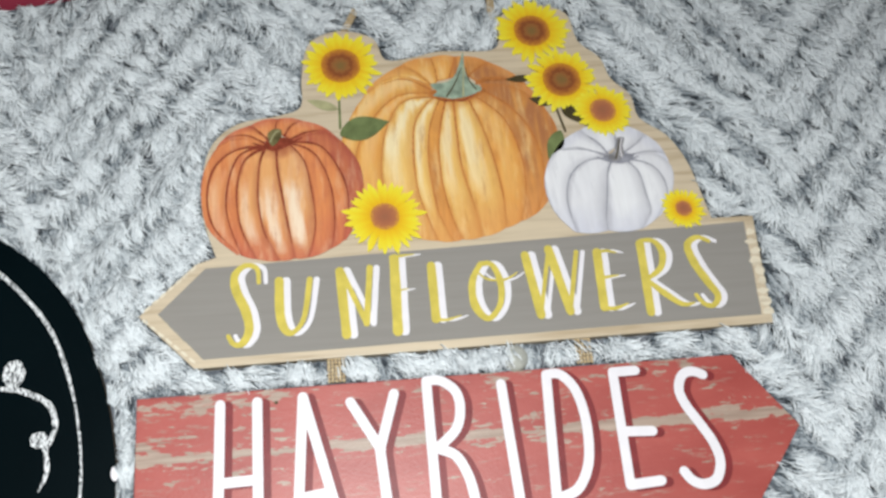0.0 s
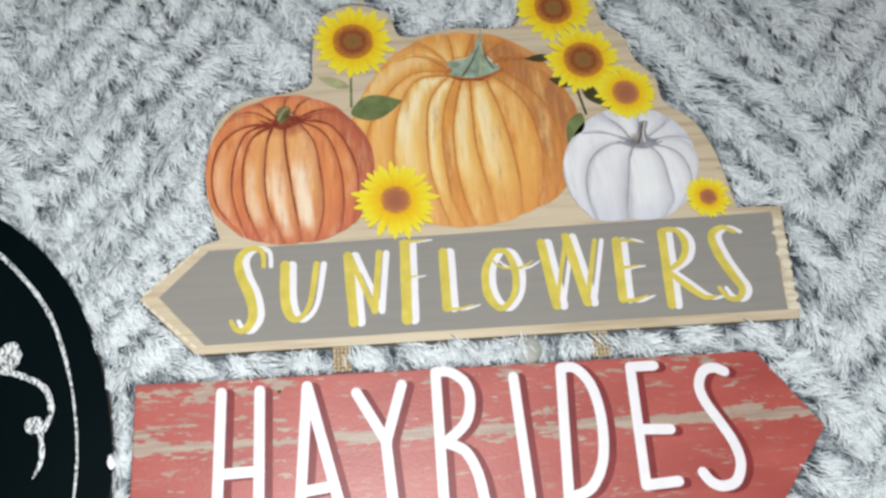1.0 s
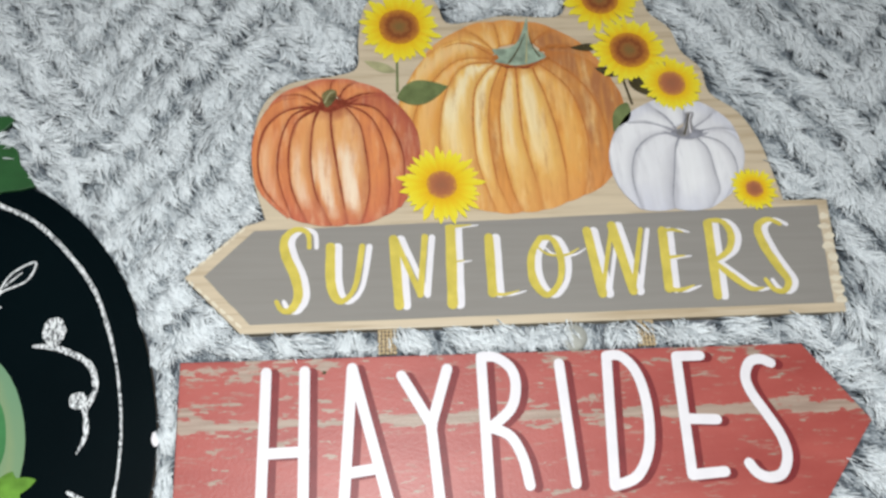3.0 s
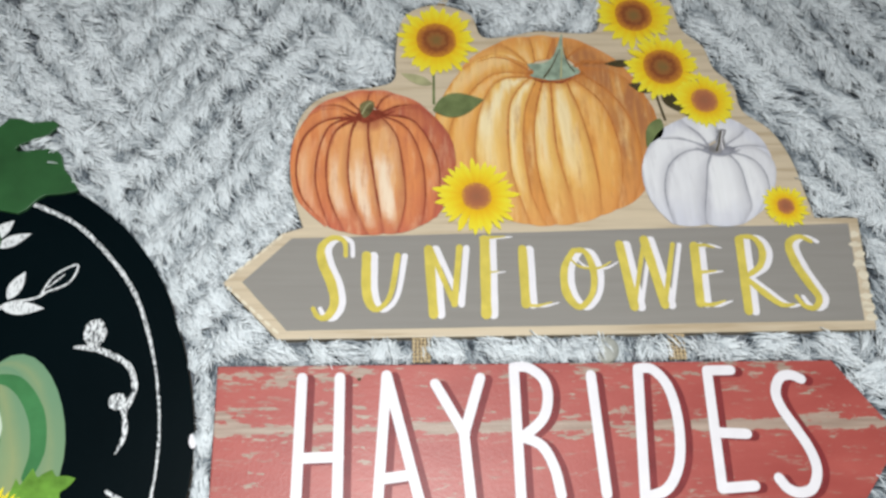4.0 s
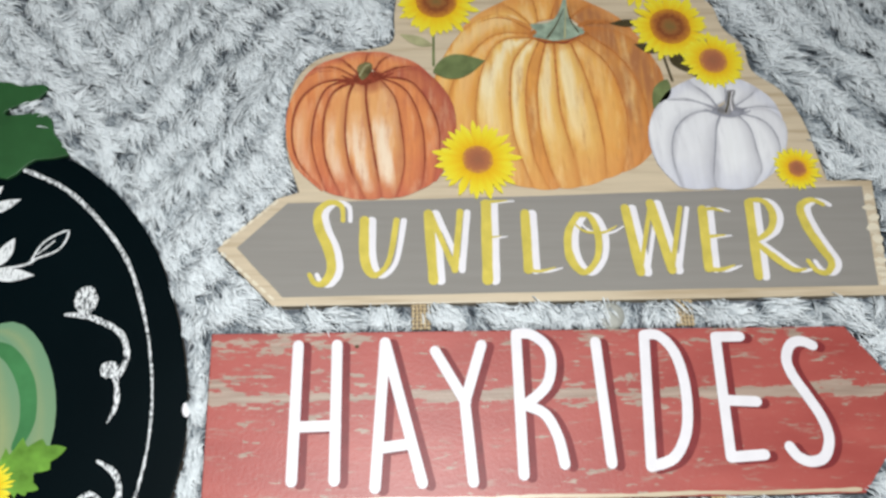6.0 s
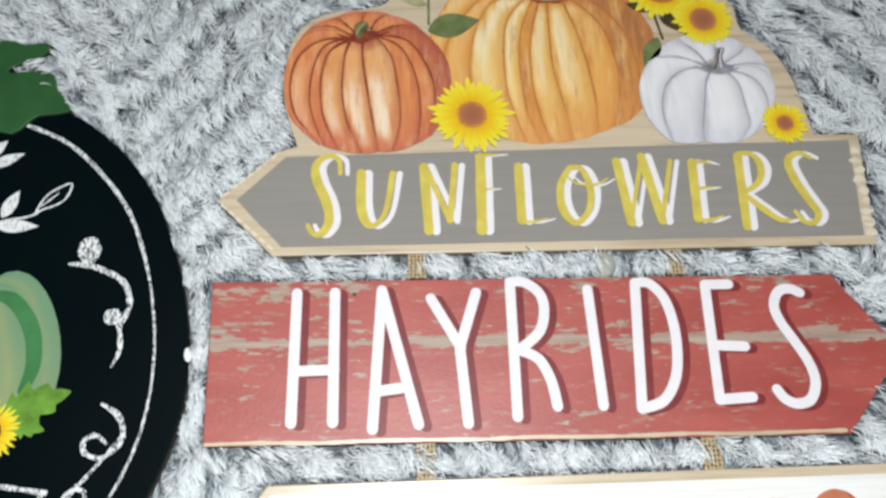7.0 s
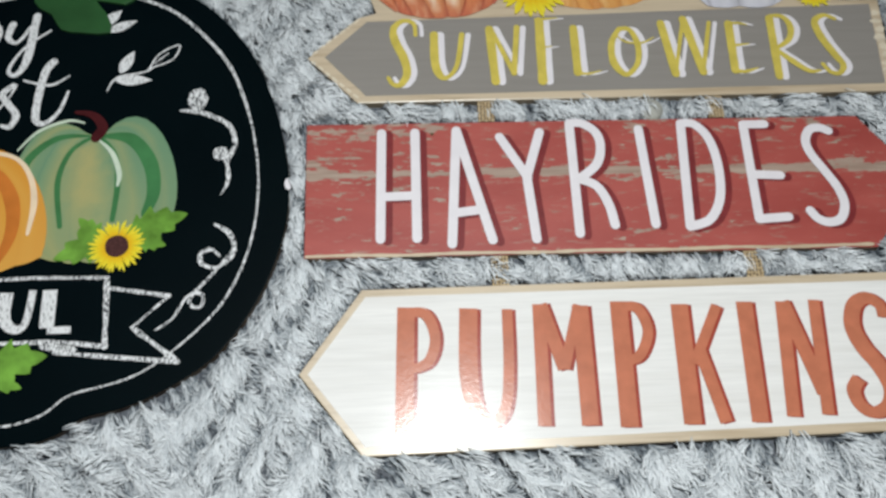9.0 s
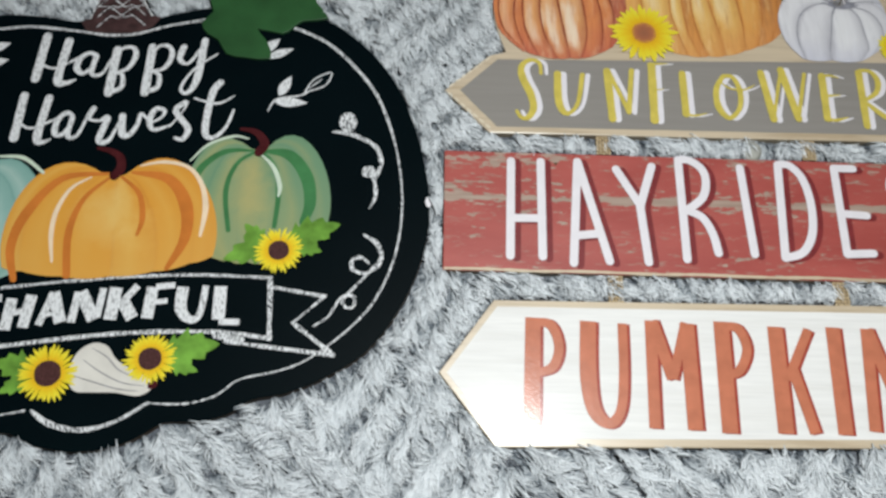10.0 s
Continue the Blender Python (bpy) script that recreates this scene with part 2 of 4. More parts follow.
M_GOURD = ink("cream_gourd_print", (0.72, 0.69, 0.63), 0.08, GLOSS, 60)
M_SLATE = Nodes("chalkboard_black", 0.38)
M_SLATE.b.inputs["Specular IOR Level"].default_value = 0.035
M_SLATE = M_SLATE.done(M_SLATE.ramp(M_SLATE.noise(12, 4), ((0.3, (0.0008, 0.0034, 0.0046)), (0.7, (0.0014, 0.0048, 0.0062)))), M_SLATE.noise(700, 3), 0.04)
M_CHALK = chalk("chalk_line", 0.42, 0.52, 1300)
M_CHALK_SOFT = chalk("chalk_lettering", 0.30, 0.50, 900, (0.20, 0.205, 0.21))
M_CORK = ink("brown_stem_wood", (0.055, 0.026, 0.026), 0.5, 0.45, 150)
M_MDF = ink("brown_board_edge", (0.13, 0.085, 0.05), 0.25, 0.7)
M_JUTE = Nodes("jute_cord", 0.75)
M_JUTE = M_JUTE.done(M_JUTE.ramp(M_JUTE.noise(1.0, 3, (500, 1400, 500)), ((0.3, (0.36, 0.25, 0.13)), (0.55, (0.56, 0.43, 0.26)), (0.75, (0.82, 0.70, 0.48)))))
M_PLASTER = Nodes("matt_wall_paint", 0.85)
M_PLASTER = M_PLASTER.done(M_PLASTER.ramp(M_PLASTER.noise(3, 5), ((0.3, (0.62, 0.60, 0.57)), (0.7, (0.68, 0.66, 0.63)))), M_PLASTER.noise(120, 3), 0.1)
M_CEIL = ink("ceiling_paint", (0.78, 0.78, 0.77), 0.03, 0.9, 4)
M_FLOOR = wood("floor_boards", (0.34, 0.21, 0.11), (0.20, 0.11, 0.05), 0.4, (2, 30, 2))
M_SHEET = Nodes("crimson_cloth", 0.8)
M_SHEET = M_SHEET.done(M_SHEET.ramp(M_SHEET.noise(30, 5), ((0.3, (0.19, 0.010, 0.030)), (0.7, (0.27, 0.018, 0.045)))), M_SHEET.noise(800, 2), 0.3)
M_BACK = Nodes("fur_backing", 0.95)
M_BACK = M_BACK.done(M_BACK.ramp(M_BACK.noise(200, 4), ((0.3, (0.07, 0.08, 0.095)), (0.7, (0.17, 0.18, 0.20)))))
M_BEAD = ink("cream_bead", (0.40, 0.40, 0.36), 0.15, 0.75)
# glow for the bulb of the added, unseen lamp
M_OPAL = Nodes("opal_glass", 0.3)
M_OPAL.b.inputs["Emission Color"].default_value = (1, 0.97, 0.92, 1)
M_OPAL.b.inputs["Emission Strength"].default_value = 2.0
M_OPAL = M_OPAL.done(M_OPAL.ramp(M_OPAL.noise(5), ((0, (0.8, 0.8, 0.8)), (1, (0.85, 0.85, 0.85)))))


def fur_material():
    n = Nodes("frosted_fur", 0.55)
    n.b.inputs["Specular IOR Level"].default_value = 0.25
    u, v = n.uv()
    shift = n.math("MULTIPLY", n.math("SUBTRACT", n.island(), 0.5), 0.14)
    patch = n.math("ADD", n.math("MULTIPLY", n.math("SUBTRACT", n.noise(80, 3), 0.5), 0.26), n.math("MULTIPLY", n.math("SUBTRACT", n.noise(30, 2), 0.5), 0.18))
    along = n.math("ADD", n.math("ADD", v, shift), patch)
    # dark roots to pale tips; v also carries the painted furrow shade
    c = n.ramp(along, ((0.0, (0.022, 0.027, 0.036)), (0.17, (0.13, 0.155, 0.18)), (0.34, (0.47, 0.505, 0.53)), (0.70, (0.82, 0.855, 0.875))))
    n.link(c, n.b.inputs["Base Color"])
    return n.m


M_FUR = fur_material()


# ---- building helpers ----
def part(name, bm, material, parent=None, label=""):
    """Links a bmesh as one mesh object under a thing or part; places are world places."""
    mesh = bpy.data.meshes.new(name)
    bm.normal_update()
    bm.to_mesh(mesh)
    bm.free()
    for m in material if isinstance(material, (list, tuple)) else [material]:
        mesh.materials.append(m)
    ob = new(name, mesh)
    if parent is not None:
        ob.parent = parent
        ob.matrix_parent_inverse = parent.matrix_basis.inverted() if parent.type == "EMPTY" else Matrix()
    return tagged(ob, label=label)


def thing(name, place, label, category, group=""):
    ob = new(name)
    ob.empty_display_size = 0.02
    ob.matrix_basis = pose(*place)
    return tagged(ob, label=label, category=category, group=group)


def pts(text):
    """Control points in millimetres, written as 'x,y x,y'."""
    return [tuple(float(c) for c in q.split(",")) for q in text.split()]


def smooth(points, steps=6, closed=False):
    """A Catmull-Rom curve through control points."""
    p = [Vector(q) for q in points]
    n = len(p)
    if n < 3:
        return [tuple(q) for q in p]
    made = []
    for i in range(n if closed else n - 1):
        a, b, c, d = (p[(i + k) % n] if closed else p[min(max(i + k, 0), n - 1)] for k in (-1, 0, 1, 2))
        for s in range(steps):
            t = s / steps
            made.append(tuple(0.5 * (2 * b + (c - a) * t + (2 * a - 5 * b + 4 * c - d) * t * t + (3 * b - a - 3 * c + d) * t ** 3)))
    if not closed:
        made.append(tuple(p[-1]))
    return made


class Frame:
    """Turns millimetres on a board into world places."""

    def __init__(self, x=0.0, y=0.0, turn=0.0):
        self.o, self.c, self.s = (x, y), math.cos(radians(turn)), math.sin(radians(turn))

    def flat(self, p):
        return self.o[0] + p[0] * self.c - p[1] * self.s, self.o[1] + p[0] * self.s + p[1] * self.c

    def __call__(self, p, z):
        x, y = self.flat(p)
        return x * MM, y * MM, z * MM


FLAT = Frame()


def plate(outline, z0, z1, frame_=FLAT, bevel=0.7):
    """A cut-out board with its top edge slightly rounded."""
    bm = bmesh.new()
    low = [bm.verts.new(frame_(p, z0)) for p in outline]
    high = [bm.verts.new(frame_(p, z1)) for p in outline]
    top = bm.faces.new(high)
    bm.faces.new(low[::-1])
    n = len(outline)
    for i in range(n):
        f = bm.faces.new((low[i], low[(i + 1) % n], high[(i + 1) % n], high[i]))
        f.material_index = 1
    bmesh.ops.recalc_face_normals(bm, faces=bm.faces)
    bmesh.ops.bevel(bm, geom=list(top.edges), offset=bevel * MM, segments=2, affect="EDGES", profile=0.6, clamp_overlap=True)
    return bm


def sheet(bm, outline, z, frame_=FLAT, index=0):
    f = bm.faces.new([bm.verts.new(frame_(p, z)) for p in outline])
    f.material_index = index
    f.normal_update()
    if f.normal.z < 0:
        f.normal_flip()
    return f


def stroke(bm, points, widths, z, frame_=FLAT, curve=True, wobble=0.0, cap=5, index=0):
    """A brush or pen stroke: a ribbon of varying width with rounded ends."""
    steps = 6
    if not isinstance(widths, (list, tuple)):
        widths = [widths] * len(points)
    if len(points) == 2 or not curve:
        line, wide = [], []
        for (a, b), (wa, wb) in zip(zip(points, points[1:]), zip(widths, widths[1:])):
            for s in range(steps):
                t = s / steps
                line.append((a[0] + (b[0] - a[0]) * t, a[1] + (b[1] - a[1]) * t))
                wide.append(wa + (wb - wa) * t)
        line.append(points[-1])
        wide.append(widths[-1])
    else:
        line = smooth(points, steps)
        wide = [widths[min(i // steps, len(widths) - 1)] * (1 - (i % steps) / steps) + widths[min(i // steps + 1, len(widths) - 1)] * (i % steps) / steps for i in range(len(line))]
    n, rows = len(line), []
    for i in range(n):
        a, b = Vector(line[max(i - 1, 0)]), Vector(line[min(i + 1, n - 1)])
        d = (b - a).normalized() if (b - a).length > 1e-9 else Vector((1, 0))
        side, r = Vector((-d.y, d.x)), wide[i] / 2 * (1 + wobble * random.uniform(-1, 1))
        p, zz = Vector(line[i]), z + 0.06 * i / n
        rows.append((bm.verts.new(frame_(p + side * r, zz)), bm.verts.new(frame_(p - side * r, zz)), p, d, side, r, zz))
    for a, b in zip(rows, rows[1:]):
        bm.faces.new((a[0], a[1], b[1], b[0])).material_index = index
    for end, way in ((rows[0], -1), (rows[-1], 1)):
        l, r_, p, d, side, r, zz = end
        if cap < 2:
            continue
        arc = [bm.verts.new(frame_(p + side * r * math.cos(math.pi * k / cap) + d * way * r * math.sin(math.pi * k / cap), zz)) for k in range(1, cap)]
        ring = [l, *arc, r_]
        bm.faces.new(ring if way < 0 else ring[::-1]).material_index = index


def blob(bm, centre, rx, ry, turn, z, frame_=FLAT, n=20, rough=0.0, index=0):
    c, s = math.cos(radians(turn)), math.sin(radians(turn))
    out = []
    for k in range(n):
        a, r = 2 * math.pi * k / n, 1 + rough * random.uniform(-1, 1)
        x, y = rx * r * math.cos(a), ry * r * math.sin(a)
        out.append((centre[0] + x * c - y * s, centre[1] + x * s + y * c))
    sheet(bm, out, z, frame_, index)


def leaf_shape(bm, base, tip, width, z, frame_=FLAT, lobes=0, index=0):
    """A pointed leaf, or a lobed one, from base to tip."""
    a, b = Vector(base), Vector(tip)
    d = b - a
    side = Vector((-d.y, d.x)).normalized()
    left, right, n = [], [], 40
    for k in range(n + 1):
        t = k / n
        r = width / 2 * math.sin(math.pi * t ** 0.8)
        if lobes:
            r *= 0.62 + 0.52 * ((lobes * t) % 1.0) ** 1.3
        left.append(tuple(a + d * t + side * r))
        right.append(tuple(a + d * t - side * r * 0.9))
    sheet(bm, left + right[-2:0:-1], z, frame_, index)


def grid(bm, f, nu, nv, uvs, index=0, pick=None, across=(0.5, 0.5), tone=None):
    """A sheet of quads; f(u, v) gives each corner's place."""
    own = random.random() if tone is None else tone
    v = [[bm.verts.new(f(i / nu, j / nv)) for i in range(nu + 1)] for j in range(nv + 1)]
    for j in range(nv):
        for i in range(nu):
            face = bm.faces.new((v[j][i], v[j + 1][i], v[j + 1][i + 1], v[j][i + 1]))
            face.material_index = index
            for loop, (a, b) in zip(face.loops, ((i, j), (i, j + 1), (i + 1, j + 1), (i + 1, j))):
                loop[uvs].uv = (a / nu, b / nv)
                if pick is not None:
                    loop[pick].uv = (own, across[0] + (across[1] - across[0]) * a / nu)


def bez(a, b, c, d, t):
    k = 1 - t
    return k ** 3 * a + 3 * k * k * t * b + 3 * k * t * t * c + t ** 3 * d


def pumpkin_print(name, box, dent, front, material, parent, z, frame_=FLAT, label="", cut=1.0, shoulder=0.42):
    """A pumpkin painted flat: ribs falling from the stem. box: left, right, top, foot."""
    left, right, top, foot = box
    wide, high, cx = right - left, top - foot, (left + right) / 2
    bm = bmesh.new()
    uvs, own = bm.loops.layers.uv.new("UVMap"), bm.loops.layers.uv.new("Pick")

    def place(s, v, bulge):
        x = bez(dent[0] + s * 0.04 * wide, cx + s * wide * 0.44, cx + s * wide * 0.72, cx + s * wide * 0.26, v)
        y = bez(dent[1], dent[1] + high * (shoulder * s * s - 0.01), foot + high * 0.10, foot + high * 0.05 * s * s, v)
        return x, y - bulge * high * 0.022 * v ** 3 + 0.2 * math.sin(9 * v + 7 * s)

    cuts = [2 * q / front - 1 for q in range(front + 1)]
    cuts = [0.55 * math.sin(math.pi / 2 * 0.98 * c) + 0.45 * c for c in cuts]
    cuts = [cuts[0], *(c + random.uniform(-0.28, 0.28) / front for c in cuts[1:-1]), cuts[-1]]
    for s0, s1 in zip(cuts, cuts[1:]):

        def fore(u, v, s0=s0, s1=s1):
            x, y = place(s0 + (s1 - s0) * u, v * cut, 4 * u * (1 - u))
            return frame_((x, y), z + 0.12 + 0.10 * (1 - abs(s0 + (s1 - s0) * u)))

        grid(bm, fore, 6, 16, uvs, 0, own, (0.5 + 0.5 * s0, 0.5 + 0.5 * s1))
    bmesh.ops.remove_doubles(bm, verts=bm.verts, dist=2e-6)
    return part(name, bm, material, parent, label)


def rib_print(name, front, rear, tones, material, line, parent, z, label, weight=1.0):
    """A pumpkin printed rib by rib between its creases; tones: dim 0 to fair 1, the front ribs first, then the rear ones."""
    def along(text):
        p = [Vector(q) for q in smooth(pts(text), 8)]
        far = [0.0]
        for a, b in zip(p, p[1:]):
            far.append(far[-1] + (b - a).length)
        return lambda v: Vector((np.interp(v * far[-1], far, [q.x for q in p]), np.interp(v * far[-1], far, [q.y for q in p])))

    def ribs(lines, shades, lift, swell):
        bm = bmesh.new()
        uvs, own = bm.loops.layers.uv.new("UVMap"), bm.loops.layers.uv.new("Pick")
        curves = [along(text) for text in lines]
        for a, b, tone in zip(curves, curves[1:], shades):

            def sheet_at(u, v, a=a, b=b):
                p, q = a(v), b(v)
                end = (a(1.0) - a(0.9)).normalized() + (b(1.0) - b(0.9)).normalized()
                return FLAT(p + (q - p) * u + end.normalized() * 4 * u * (1 - u) * swell * (p - q).length * v ** 4, z + lift)

            grid(bm, sheet_at, 7, 16, uvs, 0, own, tone=tone)
        bmesh.ops.remove_doubles(bm, verts=bm.verts, dist=2e-6)
        return bm

    art = part(name, ribs(front, tones, 0.14, 0.07), material, parent, label)
    part("rear_ribs", ribs(rear, tones[len(front) - 1:], 0.0, 0.10), material, art, "ribs behind the pumpkin stem")
    for lines, reach in ((front[1:-1], 1.0), (rear[1:-1], 0.9)):
        for q, text in enumerate(lines):
            bm = bmesh.new()
            curve = along(text)
            end = reach * random.uniform(0.80, 1.0)
            thick = weight * random.uniform(0.6, 1.2)
            stroke(bm, [tuple(curve(end * k / 9)) for k in range(10)], [thick * c * random.uniform(0.6, 1.3) for c in (1.5, 1.4, 1.0, 0.8, 1.0, 1.1, 0.7, 0.8, 0.6, 0.2)], z + 0.26 + 0.015 * q, wobble=0.12)
            part("crease", bm, line, art, "thin dark crease between ribs")
    return art


def sunflower_print(centre, outer, inner, parent, z, frame_=FLAT, petals=19, seeds=None, squash=1.0):
    """A printed sunflower: two rings of pointed petals joined at their feet, round a seed disc."""
    bm = bmesh.new()
    uvs, own = bm.loops.layers.uv.new("UVMap"), bm.loops.layers.uv.new("Pick")
    feet = [bm.verts.new(frame_((centre[0] + 0.6 * inner * math.cos(math.pi * k / petals), centre[1] + 0.6 * inner * math.sin(math.pi * k / petals) * squash), z)) for k in range(2 * petals)]
    for ring, (reach, lift) in enumerate(((1.0, 0.02), (0.90, 0.08))):
        for k in range(petals):
            q = 2 * k + ring
            a = math.pi * q / petals + random.uniform(-0.06, 0.06)
            r = outer * reach * random.uniform(0.90, 1.05)
            half = 3.5 / petals * random.uniform(0.9, 1.15)
            zz = z + lift + 0.04 * (k % 3) / 3
            blade = ((0.50, -0.60, 0.5), (0.78, -0.42, 0.8), (0.93, -0.16, 0.95), (1.0, 0.0, 1.0), (0.93, 0.16, 0.95), (0.78, 0.42, 0.8), (0.50, 0.60, 0.5))
            vs = [feet[q - 1], *(bm.verts.new(frame_((centre[0] + (inner + (r - inner) * e) * math.cos(a + half * d), centre[1] + (inner + (r - inner) * e) * math.sin(a + half * d) * squash), zz)) for e, d, _ in blade),
                  feet[(q + 1) % (2 * petals)], feet[q]]
            f = bm.faces.new(vs)
            one = random.random()
            for loop, v in zip(f.loops, (0.0, *(b[2] for b in blade), 0.0, 0.0)):
                loop[uvs].uv, loop[own].uv = (0.5, v), (one, 0)
    flower = part("sunflower", bm, M_PETAL, parent)
    bm = bmesh.new()
    uvs = bm.loops.layers.uv.new("UVMap")
    grid(bm, lambda u, v: frame_((centre[0] + inner * v * math.cos(-2 * math.pi * u) * (1 + 0.03 * math.sin(23 * u)), centre[1] + inner * v * math.sin(-2 * math.pi * u) * squash), z + 0.16), 28, 4, uvs)
    bmesh.ops.remove_doubles(bm, verts=bm.verts, dist=1e-6)
    return flower, bm, seeds or M_SEED


# ---- the room ----
def box_bm(lo, hi, bevel=0.0, segments=2):
    bm = bmesh.new()
    bmesh.ops.create_cube(bm, size=1)
    for v in bm.verts:
        v.co = Vector([lo[i] + (hi[i] - lo[i]) * (v.co[i] + 0.5) for i in range(3)])
    if bevel:
        bmesh.ops.bevel(bm, geom=list(bm.edges), offset=bevel, segments=segments, affect="EDGES", profile=0.5)
    return bm


def structure(name, bm, material, label):
    return tagged(part(name, bm, material, None, label), category="room", kind="structure")


X0, X1, Y0, Y1, FLOOR_Z, CEIL_Z = -1.75, 1.95, -1.75, 1.55, -0.55, 1.85
structure("floor", box_bm((X0, Y0, FLOOR_Z - 0.1), (X1, Y1, FLOOR_Z)), M_FLOOR, "brown wooden bedroom floor under the bed")
structure("ceiling", box_bm((X0, Y0, CEIL_Z), (X1, Y1, CEIL_Z + 0.1)), M_CEIL, "plain white painted ceiling over the bed")
structure("wall_west", box_bm((X0 - 0.1, Y0 - 0.1, FLOOR_Z - 0.1), (X0, Y1 + 0.1, CEIL_Z + 0.1)), M_PLASTER, "plain pale painted bedroom wall")
structure("wall_east", box_bm((X1, Y0 - 0.1, FLOOR_Z - 0.1), (X1 + 0.1, Y1 + 0.1, CEIL_Z + 0.1)), M_PLASTER, "plain pale painted bedroom wall")
structure("wall_north", box_bm((X0, Y1, FLOOR_Z - 0.1), (X1, Y1 + 0.1, CEIL_Z + 0.1)), M_PLASTER, "plain pale painted bedroom wall")
structure("wall_south", box_bm((X0, Y0 - 0.1, FLOOR_Z - 0.1), (X1, Y0, CEIL_Z + 0.1)), M_PLASTER, "plain pale painted bedroom wall")

# invented lamp body round the stand-in light, always out of view
HANG = look(LAMP, AIM)
NECK = HANG @ Vector((0, 0, 0.10))
lamp = thing("stand_in_lamp", (NECK.x, NECK.y, CEIL_Z), "added unseen lamp with a tilted white shade, standing in for a torch at the camera", "lamp")


def turned(profile, place, segments=36):
    """A turned shape from radius and height pairs, set in its place."""
    bm = bmesh.new()
    rings = [[bm.verts.new(place @ Vector((r * math.cos(2 * math.pi * k / segments), r * math.sin(2 * math.pi * k / segments), h))) for k in range(segments)] for r, h in profile]
    for a, b in zip(rings, rings[1:]):
        for k in range(segments):
            bm.faces.new((a[k], a[(k + 1) % segments], b[(k + 1) % segments], b[k]))
    return bm


DROP = pose(NECK.x, NECK.y, CEIL_Z)
part("rose", turned(((0.001, -0.03), (0.03, -0.028), (0.045, -0.001)), DROP), M_CEIL, lamp)
part("cord", turned(((0.003, NECK.z - CEIL_Z), (0.003, -0.02)), DROP, 10), M_CEIL, lamp)
part("shade", turned(((0.012, 0.10), (0.05, 0.09), (0.075, 0.05), (0.082, -0.002), (0.080, -0.002), (0.073, 0.048), (0.048, 0.086), (0.001, 0.092)), HANG), M_CEIL, lamp, "white shade of the added unseen lamp")
part("bulb", turned(((0.001, 0.012), (0.022, 0.018), (0.030, 0.04), (0.022, 0.065), (0.014, 0.085)), HANG, 20), M_OPAL, lamp, "glowing opal bulb of the added unseen lamp")

# bed with a crimson cover
bed = thing("bed", (0.1, -0.1, FLOOR_Z), "bed with a crimson fabric cover under a fur throw", "bed")
part("mattress", box_bm((-0.85, -1.05, -0.24), (1.05, 0.95, 0.0), 0.045, 4), M_SHEET, bed, "crimson cloth covered mattress")
part("bed_base", box_bm((-0.83, -1.03, -0.47), (1.03, 0.93, -0.24), 0.01), M_FLOOR, bed)
for bx in (-0.78, 0.92):
    for by in (-0.98, 0.82):
        part("leg", box_bm((bx, by, FLOOR_Z), (bx + 0.06, by + 0.06, -0.47), 0.006), M_FLOOR, bed)

# ---- the hanging sign ----
BASE, TOP = 4.0, 10.0
sign = thing("hanging_sign", (0.19, 0.0, BASE * MM), "three-board wooden autumn sign lying flat on a fur throw", "sign")

# upper board: an arrow with a cut-out pumpkin group on it
ART = smooth(pts("352,91 349,108 344,132 334,152 318,166 315,184 304,197 299,214 286,228 281,251 262,259 244,257 232,246 232,232 224,223 191,224 172,220 154,219 147,236 128,243 112,240 102,230 98,206 97,186 84,180 57,175 41,161 35,139 35,112 43,84"), 4)
ARROW = pts("31,80 -1,49.5 31,16 376,19.5 379,91")
TOP_OUTLINE = ART + ARROW
upper = part("arrow_board", plate(TOP_OUTLINE, BASE, TOP), [M_WOOD, M_ENDWOOD], sign, "pale wood arrow board cut round painted pumpkins")

bm = bmesh.new()
edge = []
for a, b in zip(*(lambda c: (c, c[1:] + c[:1]))(pts("37,77 10,50 36,21 369.5,25 372,87"))):
    for k in range(14):
        t = k / 14
        j = 0.35 * noise.noise((a[0] * 0.1 + 9 * t, a[1] * 0.1 + 5 * t, 0.3)) if k else 0
        edge.append((a[0] + (b[0] - a[0]) * t + j, a[1] + (b[1] - a[1]) * t + j))
sheet(bm, edge, TOP + 0.15)
part("grey_panel", bm, M_GREY, upper, "warm grey painted panel")

# paint flecks on the bare margin of the arrow board
bm = bmesh.new()
for k in range(9):
    y = 27 + 6.6 * k
    x = 372.5 + 0.01 * y
    blob(bm, (x + 2 * random.random(), y), random.uniform(2.4, 4), random.uniform(1.6, 3.2), 3, TOP + 0.12 + 0.02 * k, rough=0.2, n=12)
part("worn_edge", bm, M_SCUFF, upper, "cream scuffs along the bare edge")
bm = bmesh.new()
for k in range(7):
    t = (k + 0.5) / 7
    for a, b in (((1, 48), (32, 19)), ((2, 52), (32, 79))):
        blob(bm, (a[0] + (b[0] - a[0]) * t, a[1] + (b[1] - a[1]) * t), 2.6, 0.9, math.degrees(math.atan2(b[1] - a[1], b[0] - a[0])), TOP + 0.12 + 0.02 * k, rough=0.15, n=12)
part("worn_edge", bm, M_SCUFF, upper, "cream scuffs along the bare edge")

